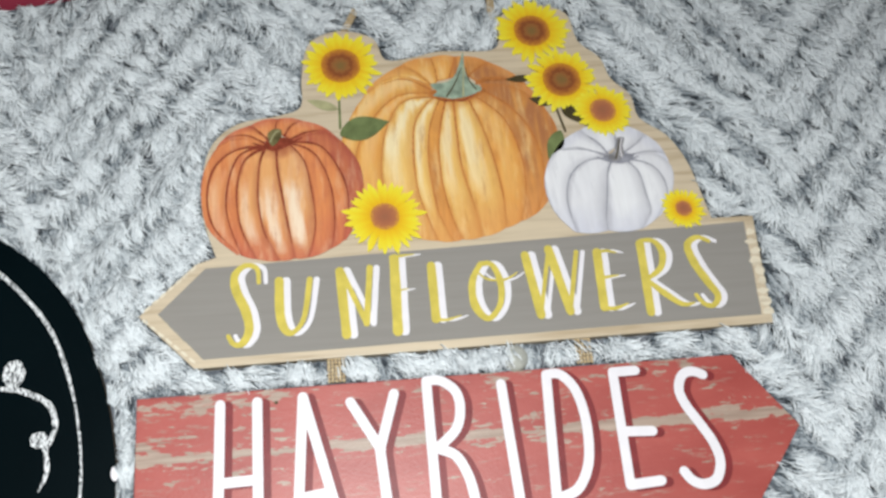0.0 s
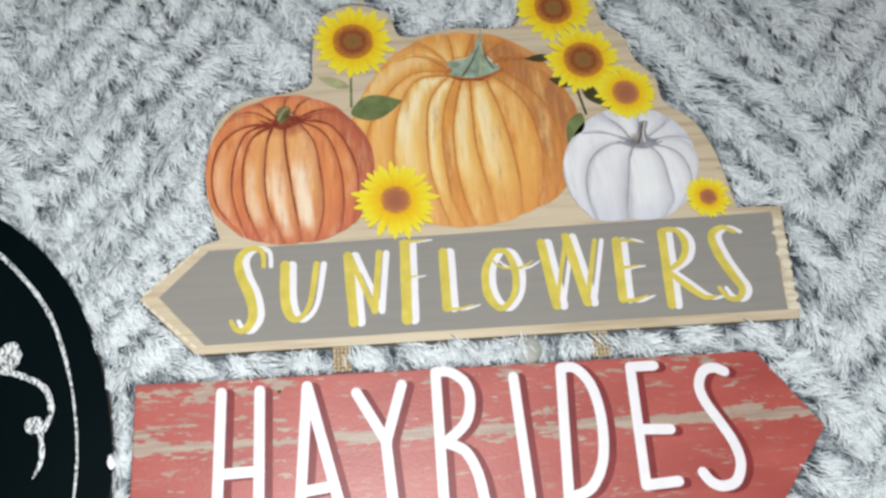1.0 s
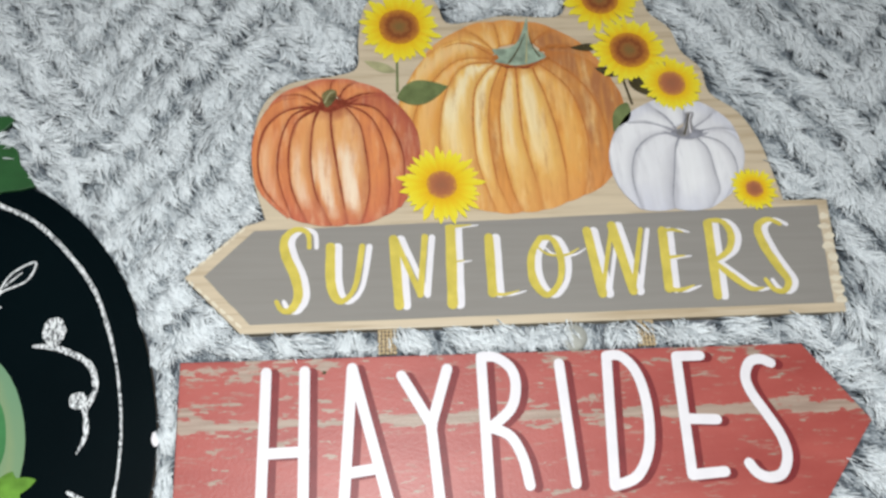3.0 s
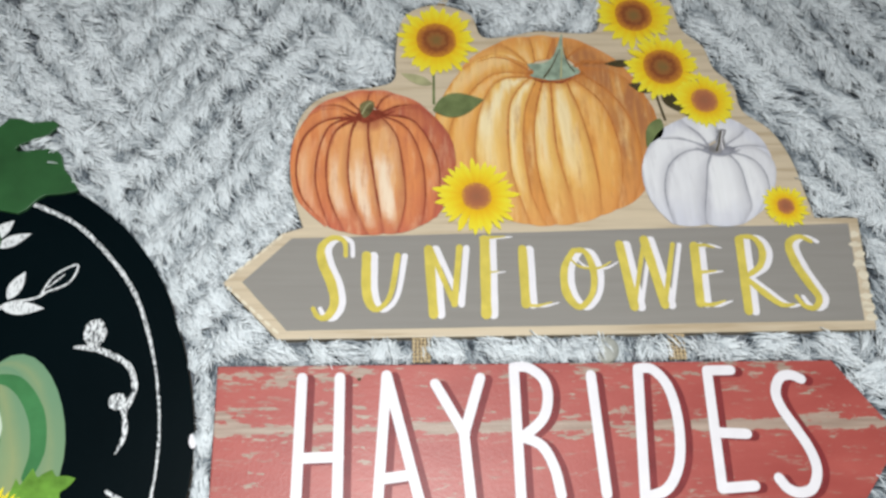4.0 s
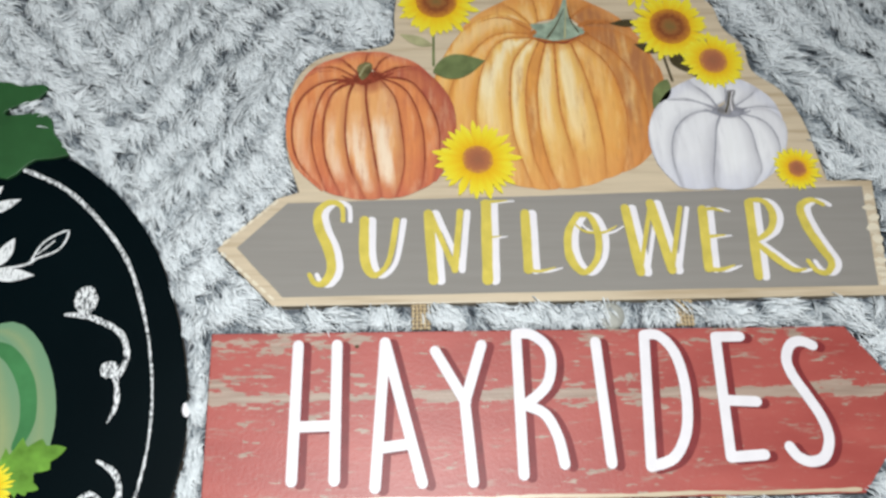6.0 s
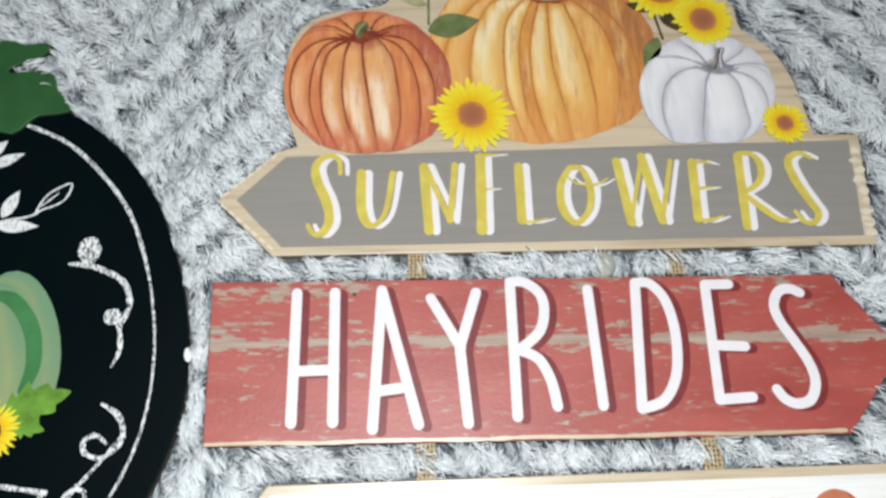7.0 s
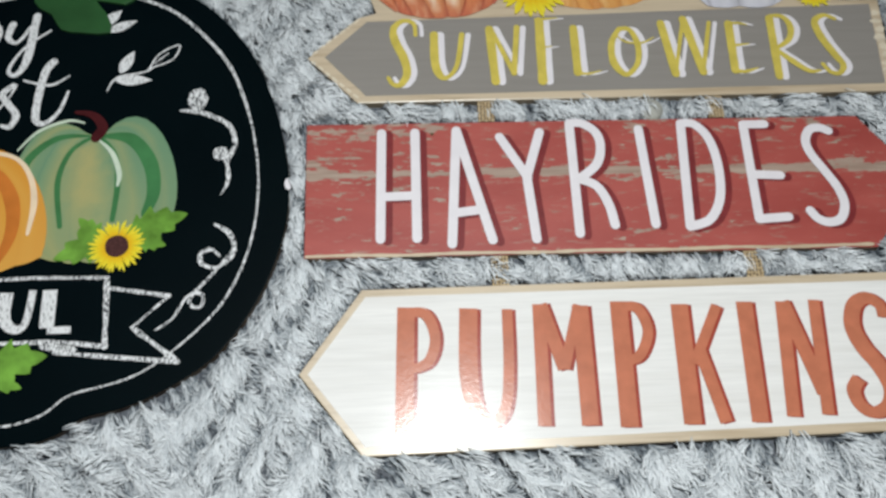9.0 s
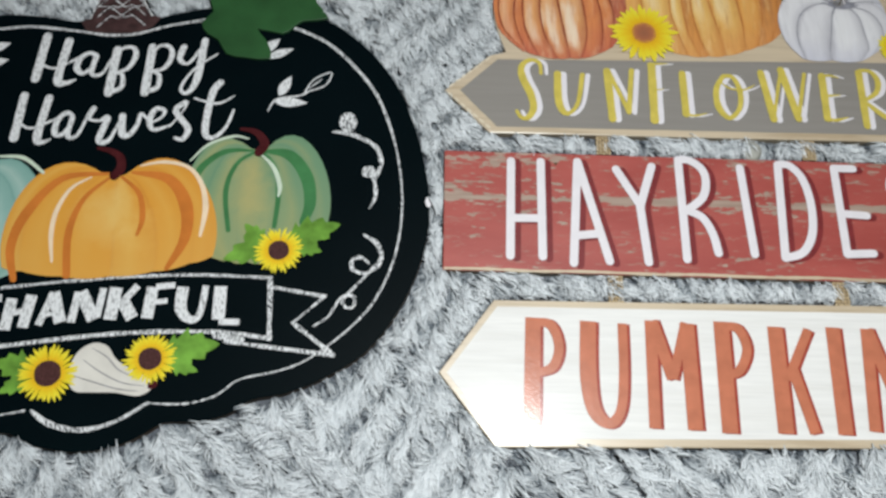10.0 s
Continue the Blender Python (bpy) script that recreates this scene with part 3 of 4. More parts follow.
# brush lettering, yellow with a white twin stroke to its right
SUNFLOWERS = [
    [("70,66 69,75 62,77 56,71 57,61 62,49 64,37 60,29 55,29 52,34", (3, 3.5, 4, 5.5, 6.5, 6.5, 6, 5, 3.5, 3))],
    [("82,66 82,45 85,35 90,34 96,43 100,66", (6.5, 6.5, 5.5, 3.5, 3.5, 4.5))],
    [("118,70 120,30", 6.5), ("119,70 132,36", 4), ("136,71 132,36", 4.5)],
    [("151,76 150,30", 7), ("149,77 156,77.5 163,78", (3, 2, 0.8)), ("150,55 158,56", (2, 0.7))],
    [("173,70 173,36", 6.5), ("173,35.5 180,35 188,37", (2.5, 2, 0.8))],
    [("203,69 197,58 197,43 204,34 212,42 214,56 210,68 203,69", (4, 5, 6, 4.5, 4, 5, 4, 4)), ("200,65 206,59 217,58 225,62", (1, 1.8, 1.8, 0.8))],
    [("231,73 236,34", 6.5), ("236,34 246,76", 3), ("246,76 254,35", 6.5), ("254,35 263,73", 3.5)],
    [("276,72 275,36", 6.5), ("276,72 282,72.5 288,71", (2.5, 2.5, 1)), ("276,55 287,56", (3, 1)), ("275,35.5 282,35 290,37.5", (3.5, 3, 1))],
    [("304,76 303,31", 6.5), ("305,78 313,77 317,69 314,59 304,52", (3, 4, 5.5, 4.5, 3)), ("304,52 313,43 323,35 331,35", (3, 5, 4, 1.2))],
    [("348,75 341,78 334,73 336,61 342,48 346.5,39 343,33 337,34 333,40", (3, 3.5, 5.5, 6.5, 6, 5, 4, 3.5, 3))],
]
for strokes in SUNFLOWERS:
    white, gold = bmesh.new(), bmesh.new()
    for q, (text, wide) in enumerate(strokes):
        line = pts(text)
        thin = [max(0.7, 0.8 * c) for c in wide] if isinstance(wide, tuple) else 0.8 * wide
        stroke(white, [(x + 2.3, y - 0.2) for x, y in line], thin, TOP + 0.30 + 0.07 * q, wobble=0.04)
        stroke(gold, [(x - 1.8, y) for x, y in line], [0.85 * c for c in wide] if isinstance(wide, tuple) else 0.85 * wide, TOP + 0.55 + 0.07 * q, wobble=0.06)
    part("letter", white, M_WHITE, upper, "white brush letter with mustard edge")
    part("letter_edge", gold, M_YELLOW, upper, "mustard yellow letter stroke")

# the painted pumpkins
z = TOP + 0.2
GOLD_FRONT = ["183,197 160,206 138,191 123,163 121,140 128,112", "182,191 159,190 140,170 130,147 129,125 136,108", "183,188 163,186 151,166 146,139 148,111 159,91", "183,188 171,173 167,150 168,119 177,86",
              "187,186 179,166 176,139 179,105 187,85", "191,185 185,162 183,135 186,107 192,86", "196,185 196,162 197,134 202,108 205,87", "206,186 214,160 219,132 221,107 220,92",
              "210,188 227,171 235,146 236,119 230,96", "215,193 235,176 247,152 249,123 241,101", "216,197 239,193 257,174 262,155 254,133 249,109"]
GOLD_REAR = ["183,195 160,204 138,190", "182,194 163,203 139,194", "184,196 175,206 164,214", "187,200 186,210 184,219", "195,202 197,209 200,219", "208,203 213,208 222,214", "213,198 228,201 246,195", "216,195 239,190 257,173"]
ORANGE_FRONT = ["73,160 57,164 44,158 35,138 35,116 40,100 56,84", "74,157 57,156 43,145 38,125 42,103 57,85", "74,156 59,153 51,134 50,111 58,84", "74,156 61,148 56,127 58,103 67,81", "74,156 70,144 69,118 73,95 81,79",
                "81,156 81,142 84,119 87,99 90,80", "89,158 98,145 102,121 103,100 98,80", "91,158 104,151 113,130 115,105 112,85", "92,159 108,156 120,137 124,116 120,90", "93,163 114,165 130,147 134,128 130,105 121,90"]
ORANGE_REAR = ["73,157 57,160 43,156", "73,160 62,166 49,165", "76,162 70,168 65,173", "80,167 81,173 82,177", "86,164 90,171 97,175", "89,161 100,166 114,167", "92,159 113,161 129,146"]
PALE_FRONT = ["290,140 274,146 258,143 250,130 248,116 252,100 262,87", "293,136 279,136 266,126 261,108 264,86", "294,135 290,126 287,110 284,94 284,86", "303,135 310,126 312,112 313,97 306,86", "306,135 318,131 325,122 326,108 317,93", "307,137 322,139 332,130 332,117 325,100"]
PALE_REAR = ["290,137 274,142 257,140", "290,139 276,144 258,144", "292,140 287,148 276,158", "298,144 299,152 298,161", "303,140 312,146 319,153", "307,138 319,140 330,138", "306,135 321,136 331,128"]
rib_print("golden_pumpkin", GOLD_FRONT, GOLD_REAR, (0.66, 0.60, 0.95, 0.92, 0.35, 0.85, 0.88, 0.55, 0.18, 0.06, 0.65, 0.72, 0.62, 0.55, 0.25, 0.08, 0.06), M_GOLD, M_CREASE_GOLD, upper, z, "large golden-orange printed pumpkin", 0.8)
rib_print("orange_pumpkin", ORANGE_FRONT, ORANGE_REAR, (0.40, 0.60, 0.40, 0.78, 0.92, 1.0, 0.45, 0.40, 0.05, 0.40, 0.45, 0.50, 0.50, 0.40, 0.10), M_ORANGE, M_CREASE_BROWN, upper, z + 0.4, "deep orange printed pumpkin", 1.0)
rib_print("white_pumpkin", PALE_FRONT, PALE_REAR, (0.75, 0.62, 0.90, 0.75, 0.50, 0.70, 0.70, 0.75, 0.55, 0.45, 0.50), M_PALE, M_CREASE_GREY, upper, z + 0.4, "white printed pumpkin with grey creases", 0.8)
for outline, mat, label, zz in (("206,222 206,209 208,200 216,193 210,189 204,187 196,186 191,187 183,189 186,192 182,198 193,199 200,206", M_STEM, "grey-green star-shaped pumpkin stem", 0.5), ("75.5,166 80,169.5 84,168.5 84.5,165 82,160 78.5,157 76.5,160", M_STEM_BROWN, "olive brown pumpkin stem", 0.9),
                                ("300,151 305,151 303,145 303,139 299,135 295,134 292,138 297,142 299,147", M_STEM_GREY, "grey twisted pumpkin stem", 0.9)):
    bm = bmesh.new()
    sheet(bm, smooth(pts(outline), 3, True), z + zz)
    part("pumpkin_stem", bm, mat, upper, label)

# the hollows that the stems grow from
for centre, rx, ry, turn, mat, label, zz in (((199, 191), 19, 6, 4, M_CREASE_GOLD, "brown hollow round the stem", 0.16), ((82, 159.5), 9, 3.6, 6, M_CREASE_BROWN, "maroon hollow round the stem", 0.56), ((299, 137), 10, 3.2, 0, M_CREASE_GREY, "grey hollow round the stem", 0.56)):
    bm = bmesh.new()
    blob(bm, centre, rx, ry, turn, z + zz, n=28, rough=0.05)
    part("stem_hollow", bm, mat, upper, label)

# painted shading round the stems, and the grooves on them
for text, wide, mat, label, zz in (("184,188 191,185.5 199,185 207,186 216,192", (0.8, 2.0, 2.2, 3.0, 0.8), M_CREASE_GOLD, "brown shading under the stem", 0.42), ("186,187 191,184.8 196,185.4 202,184.6 207,186.6 213,190.5", (0.4, 1.3, 0.7, 1.5, 0.9, 0.4), M_CREASE_BROWN, "dark ragged line under the stem", 0.46), ("210,195 219,200 230,199", (1, 3.4, 0.6), M_CREASE_GOLD, "brown shading beside the stem", 0.44),
                                   ("66,160 74,156.5 80,155 88,158 97,162", (0.6, 2.2, 3.0, 2.6, 0.6), M_CREASE_BROWN, "maroon shading under the stem", 0.82), ("284,138 292,134.5 301,133.5 312,136.5", (0.5, 1.8, 2.4, 0.6), M_CREASE_GREY, "grey shading under the stem", 0.82),
                                   ("192,188 198,197 204,210", (1.2, 0.9, 0.4), M_LEAF_DARK, "dark groove on the stem", 0.56), ("203,188 204,198 205.5,212", (1.2, 0.8, 0.4), M_LEAF_PALE, "pale ridge on the stem", 0.58),
                                   ("212,192.5 208,200 206.5,211", (1.0, 0.8, 0.3), M_LEAF_DARK, "dark groove on the stem", 0.56), ("297,136 300,144 301.5,150", (1.2, 0.9, 0.7), M_LEAF_DARK, "dark groove on the stem", 0.96),
                                   ("301,137 301,144 303,150", (0.8, 0.6, 0.5), M_WHITE, "pale ridge on the stem", 0.98), ("77,160 80,166 83,168", (0.8, 1.0, 0.6), M_LEAF_PALE, "pale ridge on the stem", 0.96)):
    bm = bmesh.new()
    stroke(bm, pts(text), wide, z + zz, wobble=0.08)
    part("stem_shading", bm, mat, upper, label)

# sunflower stalk and leaves
for text, mat, label in (("122,195 121.5,168", M_LEAF, "thin green sunflower stalk"), ("262,183 267,158", M_LEAF_DARK, "dark brown sunflower stalk")):
    bm = bmesh.new()
    stroke(bm, pts(text), (1.4, 1.6), z + 0.35)
    part("stalk", bm, mat, upper, label)
for base, tip, wide, mat, label, zz in (((121, 163), (153, 171), 18, M_LEAF, "olive green printed leaf", 0.95), ((121, 182), (101, 190), 7, M_LEAF_PALE, "pale green printed leaf", 0.3),
                                    ((251, 200), (232, 199), 6, M_LEAF_DARK, "dark brown printed leaf", 0.4), ((262, 179), (246, 184), 7, M_LEAF_DARK, "dark brown printed leaf", 0.4),
                                    ((268, 179), (277, 164), 10, M_LEAF_DARK, "dark brown printed leaf", 0.4), ((276, 175), (283, 160), 8, M_LEAF_DARK, "dark brown printed leaf", 0.44), ((264, 159), (253, 138), 11, M_LEAF, "olive green printed leaf", 0.4)):
    bm = bmesh.new()
    leaf_shape(bm, base, tip, wide, z + zz)
    part("leaf", bm, mat, upper, label)
for centre, outer, inner, zz in (((124, 215), 27, 13, 0.6), ((255, 237), 26.5, 12.5, 0.6), ((270, 197), 25.5, 13, 0.75), ((294, 172), 20.5, 8.8, 0.95), ((145.5, 104), 26, 9, 1.0), ((334.5, 98), 15, 5.5, 1.0)):
    flower, disc, mat = sunflower_print(centre, outer, inner, upper, z + zz, seeds=M_SEED_LIGHT if inner < 10 else M_SEED)
    part("seed_disc", disc, mat, upper, "brown sunflower seed disc")

# middle board: red barn boards pointing the other way
H_OUTLINE = pts("-0.5,1 345,1.5 377,-43 340,-88.5 -0.5,-88")
middle = part("arrow_board", plate(H_OUTLINE, BASE, TOP), [M_RED, M_ENDWOOD], sign, "distressed red arrow board with bare wood patches")
bm = bmesh.new()
stroke(bm, [(1 + 28 * k, -86.9 + 0.4 * math.sin(2.3 * k)) for k in range(13)], 2.0, TOP + 0.12, wobble=0.3)
part("bare_edge", bm, M_WOOD, middle, "bare wood line along the lower edge")
bm = bmesh.new()
blob(bm, (76.5, -7), 1.1, 1.0, 0, TOP + 0.2)
part("nail_mark", bm, M_LEAF_DARK, middle, "small dark nail mark")
HAYRIDES = [
    ["45.5,-6 44,-77", "66,-6 65.5,-77", "45.5,-49.5 66,-49"],
    ["91.5,-5 86,-81", "91.5,-5 110,-79", "88.5,-61 105,-59"],
    ["118,-10 133.5,-38", "143,-7 133,-38 136,-79"],
    ["162,-2 162,-76", "162,-1 170,-1.5 178,-8 180,-18 176.5,-30 165,-40", "165,-40 175,-45 181,-57 183.5,-71"],
    ["205,-6 208,-71"],
    ["232,-3 228.5,-73", "232,-2.5 240,-3 247.5,-12 251,-27 251,-44 248,-58 240.5,-69 228.5,-73"],
    ["271.5,-4 271,-69", "271.5,-4 285,-4", "271.5,-39 289,-40", "271,-69 289,-68"],
    ["325,-9.5 319,-7 312.5,-9 309,-17 311,-26 317,-37 323,-49 325,-60 321,-69.5 313.5,-72 307,-69.5 303,-64"],
]
for strokes in HAYRIDES:
    bm, dark = bmesh.new(), bmesh.new()
    for q, text in enumerate(strokes):
        line = pts(text)
        curved = len(line) > 3
        stroke(bm, line, 5.7, TOP + 0.55 + 0.07 * q, curve=curved, wobble=0.01)
        stroke(dark, [(x + 4.2, y - 1.0) for x, y in line], 5.8, TOP + 0.18 + 0.07 * q, curve=curved)
    part("letter", bm, M_WHITE, middle, "tall thin rounded white letter")
    part("letter_shade", dark, M_SHADE, middle, "printed maroon drop shade")

# lower board: whitewashed arrow
P_OUTLINE = pts("33,-108 -2,-157 33,-203 374,-197 378,-104")
lower = part("arrow_board", plate(P_OUTLINE, BASE, TOP), [M_WOOD, M_ENDWOOD], sign, "whitewashed arrow board with bare wood edges")
bm = bmesh.new()
sheet(bm, pts("35,-112.5 3,-157 34.5,-198 370,-191.5 374,-109.5"), TOP + 0.15)
part("white_panel", bm, M_WASH, lower, "glossy whitewashed panel")
PUMPKINS = [
    [("58,-119.5 55.5,-192.5", 10), ("58,-122.8 69,-124 74,-138 70,-151.5 60,-156", (5, 6.5, 6, 6, 5))],
    [("93.5,-121 92,-158 95,-179.5 104,-187 111.5,-178 114.5,-155 115.5,-122", (10.5, 10.5, 9, 6.5, 6, 6, 6))],
    [("134,-119.5 132,-189.5", 7.5), ("135,-119.5 145.5,-158", 7.5), ("145.5,-158 156.5,-120.5", 6), ("157.5,-121 157,-190", 9.5)],
    [("180,-119 178.5,-191.5", 10), ("181,-122.3 190.5,-123.5 195,-137 189,-151 181,-154.5", (5, 6.5, 6, 6, 5))],
    [("215,-121.5 213.5,-191", 10), ("236.5,-123 219,-157", 6), ("223,-149 232,-190.5", 7)],
    [("253,-121 251,-191", 9.5)],
    [("275,-121.5 270,-188.5", 7.5), ("275.5,-121.5 289.5,-176", 8), ("294,-121 289.5,-188", 7)],
    [("332.5,-132.5 332,-125 325,-120.5 317,-125 313.5,-137 317,-149.5 324,-161 328,-174 324,-184 315,-187.5 308.5,-183 306.5,-174.5 311,-168", (6, 6.5, 7.5, 9, 9.5, 9.5, 9.5, 9, 8, 6.5, 7, 8, 7.5))],
]
for strokes in PUMPKINS:
    bm, dark = bmesh.new(), bmesh.new()
    for q, (text, wide) in enumerate(strokes):
        line = pts(text)
        stroke(bm, line, wide, TOP + 0.55 + 0.07 * q, wobble=0.012, cap=1)
        stroke(dark, [(x + 2.0, y - 0.4) for x, y in line], wide, TOP + 0.25 + 0.07 * q, wobble=0.012, cap=1)
    part("letter", bm, M_TERRA, lower, "terracotta brush letter")
    part("letter_shade", dark, M_TERRA_DARK, lower, "dark terracotta letter side")


def jute_tape(x, y0, y1, slant=0.0):
    """A short tape of five jute cords joining two boards."""
    bm = bmesh.new()
    for k in range(5):
        for j in range(7):
            a, b = y0 + (y1 - y0) * j / 7, y0 + (y1 - y0) * (j + 1.25) / 7
            m = Matrix.Translation((MM * (x - 4.2 + 2.1 * k + slant * (j / 7 - 0.5)), MM * (a + b) / 2, MM * (7.2 + 0.35 * ((j + k) % 2)))) @ pose(0, 0, 0, 0, 0, 9 * (-1) ** k)
            bmesh.ops.create_icosphere(bm, subdivisions=1, radius=1, matrix=m @ Matrix.Diagonal((1.15 * MM, abs(b - a) / 2 * MM, 1.0 * MM, 1)))
    part("jute_tape", bm, M_JUTE, sign, "woven golden jute tape joining the boards")


jute_tape(111, 2.5, 17.5)
jute_tape(257, 3, 18.5)
jute_tape(113.5, -108, -87.5)
jute_tape(264, -106, -88)


def hanger(points):
    bm = bmesh.new()
    line = smooth(pts(points), 12)
    for k in range(3):
        for j, (a, b) in enumerate(zip(line, line[1:])):
            d = Vector(b) - Vector(a)
            m = Matrix.Translation((MM * ((a[0] + b[0]) / 2 + 1.8 * (k - 1)), MM * (a[1] + b[1]) / 2, MM * (9.5 + 0.4 * ((j + k) % 2)))) @ pose(0, 0, 0, 0, 0, math.degrees(math.atan2(-d.x, d.y)) + 8)
            bmesh.ops.create_icosphere(bm, subdivisions=1, radius=1, matrix=m @ Matrix.Diagonal((1.0 * MM, d.length * 0.62 * MM, 0.9 * MM, 1)))
    part("hanging_cord", bm, M_JUTE, sign, "loose jute hanging cord above the board")


hanger("128,243 134,255 142,270 156,285 182,295")
hanger("231,246 229,256 228,268 214,285 182,295")

# ---- the pumpkin chalkboard ----
SLATE = Frame(-222.5, -54.5, 5.03)
HALF = pts("24,155 46,160 71,163 107,161 146,148.5 165,134.5 182,115 196,90 205.5,60 211,31 213,0 209.5,-29 200,-57 185,-83.5 165,-106 138.5,-121 114,-129 95,-131.5 80,-139.5 62,-143 42,-142.5 25,-151 6,-156 -4,-156.5")
CX = -4.5
right_side = smooth(HALF, 4)
SLATE_OUTLINE = right_side + [(2 * CX - x, y) for x, y in right_side[-2::-1]]
chalkboard = thing("pumpkin_chalkboard", (*[c * MM for c in (-222.5, -54.5)], BASE * MM), "black pumpkin-shaped chalkboard sign with painted pumpkins on fur", "sign")
slate = part("board", plate(SLATE_OUTLINE, BASE, TOP, SLATE), [M_SLATE, M_MDF], chalkboard, "black chalk-painted pumpkin-shaped board")
STALK = smooth(pts("-24,155.5 -20,165 -16,180 -18,196 -8,204 12,200 15,182 18,166 24,156.5"), 3)
bm = plate(STALK, BASE, TOP - 0.3, SLATE)
stem = part("stalk", bm, [M_CORK, M_MDF], chalkboard, "brown pumpkin stalk with white hatching")
bm = bmesh.new()
sheet(bm, smooth(pts("-24,156.5 -26,150 -22,145.5 -9,142.5 10,142.5 20,146 25,151 24,157.5"), 3, True), TOP + 0.05, SLATE)
part("stalk_foot", bm, M_CORK, stem, "brown painted foot of the stalk")
bm = bmesh.new()
for k in range(8):
    for q, way in enumerate((1, -1)):
        y = 140 + 9 * k
        net = [(-17 * way, y), (-8 * way, y + 9), (-2 * way, y + 8), (7 * way, y + 16), (16 * way, y + 18)]
        if 145 <= y <= 182:
            stroke(bm, [(x, h) for x, h in net if h < 199], 0.9, TOP + 0.1 + 0.05 * k + 0.45 * q, SLATE, wobble=0.4)
for text in ("-22,156 -17,170 -14,184 -16,197", "22,157 16,170 13,184 12,198"):
    stroke(bm, pts(text), 1.2, TOP + 1.05, SLATE, wobble=0.3)
part("chalk_hatching", bm, M_CHALK, stem, "white chalk hatching")


def chalk_part(name, strokes, material, label, z=TOP + 0.15, wobble=0.25):
    bm = bmesh.new()
    for q, (text, wide) in enumerate(strokes):
        stroke(bm, pts(text), wide, z + 0.07 * q, SLATE, wobble=wobble)
    return part(name, bm, material, slate, label)


for flip in (1, -1):
    line = smooth(pts("125,142 148,128 168,105 182.5,80 191,49 194.5,22 194.5,-3.5 191,-28.5 183.5,-52 169.5,-76 149,-95 127.5,-109 110,-114.5 87,-118.5 73,-127.5 54,-131.5 32,-129.5"), 5)
    if flip < 0:
        line = [(2 * CX - x, y) for x, y in line]
    bm = bmesh.new()
    line = line[::2]
    stroke(bm, line, [2.3 if i < 8 else 1.9 if i < 11 else 1.3 if i < 17 else 1.5 if i < 24 else 1.2 for i in range(len(line))], TOP + 0.15, SLATE, wobble=0.28)
    part("chalk_border", bm, M_CHALK, slate, "broken white chalk border line")
chalk_part("chalk_border", [("32,-129.5 12.5,-140 -7,-143.5 -25,-139 -37,-130", (2, 2.2, 3, 3.4, 2))], M_CHALK, "white chalk scallop")
chalk_part("chalk_border", [("-84.5,150.5 -61.5,151.5 -29,146 -9,142 11,142 34.5,148 63,152.5", 2.2)], M_CHALK, "white chalk line along the top", wobble=0.15)

HAPPY_HARVEST = [
    [("-51,143 -56.5,107", 8), ("-35.5,138 -41,106 -36,102.5 -29,105", (7.5, 7.5, 5, 2)), ("-52.5,118.5 -42.5,115.5 -23.5,126", 2.4)],
    [("-15.5,125 -21,127 -27,122 -28.5,114.5 -24,110 -18,116 -15.5,125", (4, 4, 5, 6, 4, 3, 4)), ("-15.5,124 -18,110 -11,109 -5,121", (5, 4.5, 3, 2.2))],
    [("-1,129 -5.5,93", 7.5), ("-3.5,122 3,130 10,130 12,123 7,113 -1,109.5", (2.5, 3, 4, 5, 4, 2.5)), ("-5,94 3,97 3.5,107 -2,110", (5, 4.5, 4, 2))],
    [("23.5,130 19.5,92", 7.5), ("21.5,122 28,130.5 35,130 37.5,122.5 32.5,112 23,109.5", (2.5, 3, 4, 5, 4, 2.5)), ("20,93 28,96 29,106 23,110", (5, 4.5, 4, 2))],
    [("45.5,129 43,119 49,115 57,126", (6, 5, 3, 3)), ("60.5,134 55.5,102 49,90.5 44.5,95 53.5,110 69.5,122", (6.5, 6.5, 4, 3, 2.2, 1.6))],
    [("-62.5,94 -66.5,60", 7.5), ("-45.5,91 -51,60 -47,56 -42,58", (7, 7, 4, 1.5)), ("-62.5,70.5 -54,67.5 -32,77.5", 2.4)],
    [("-28.5,76 -33,78.5 -38.5,72 -39.5,63 -35,61 -30,68 -28.5,76", (3.5, 4, 5, 5.5, 4, 3, 3)), ("-28.5,74 -30.5,60 -24,60.5 -17,79", (4.5, 4.5, 3, 2.2))],
    [("-14.5,81 -17,73 -10,71 -4.5,73 -9.5,56 -3,55 3.5,69", (5.5, 3, 2.5, 5.5, 6, 4, 2))],
    [("5.5,74 6,60 11,59 16,67 18,75 22,71", (6, 6.5, 4.5, 4, 3.5, 2))],
    [("24,67 32,71.5 34,77 28,78.5 24,70 27,62 38.5,65", (2, 2.5, 3.5, 4.5, 5.5, 4, 2))],
    [("48,83 41.5,77 46,69 50.5,61 47,53.5 41.5,55", (4.5, 5, 5.5, 5.5, 4.5, 2.5)), ("38,64 46,75 50,83", 1.8)],
    [("72,98 66.5,89 62,60 67,53.5 76,61 81.5,75", (6.5, 6, 6, 4, 3, 2)), ("54,86 63,82.5 72,81 82,86.5", (1.5, 2.2, 2.4, 1.2))],
]
for strokes in HAPPY_HARVEST:
    chalk_part("letter", [(q, tuple(0.8 * c for c in w) if isinstance(w, tuple) else 0.8 * w) for q, w in strokes], M_CHALK_SOFT, "white chalk script letter", wobble=0.06)

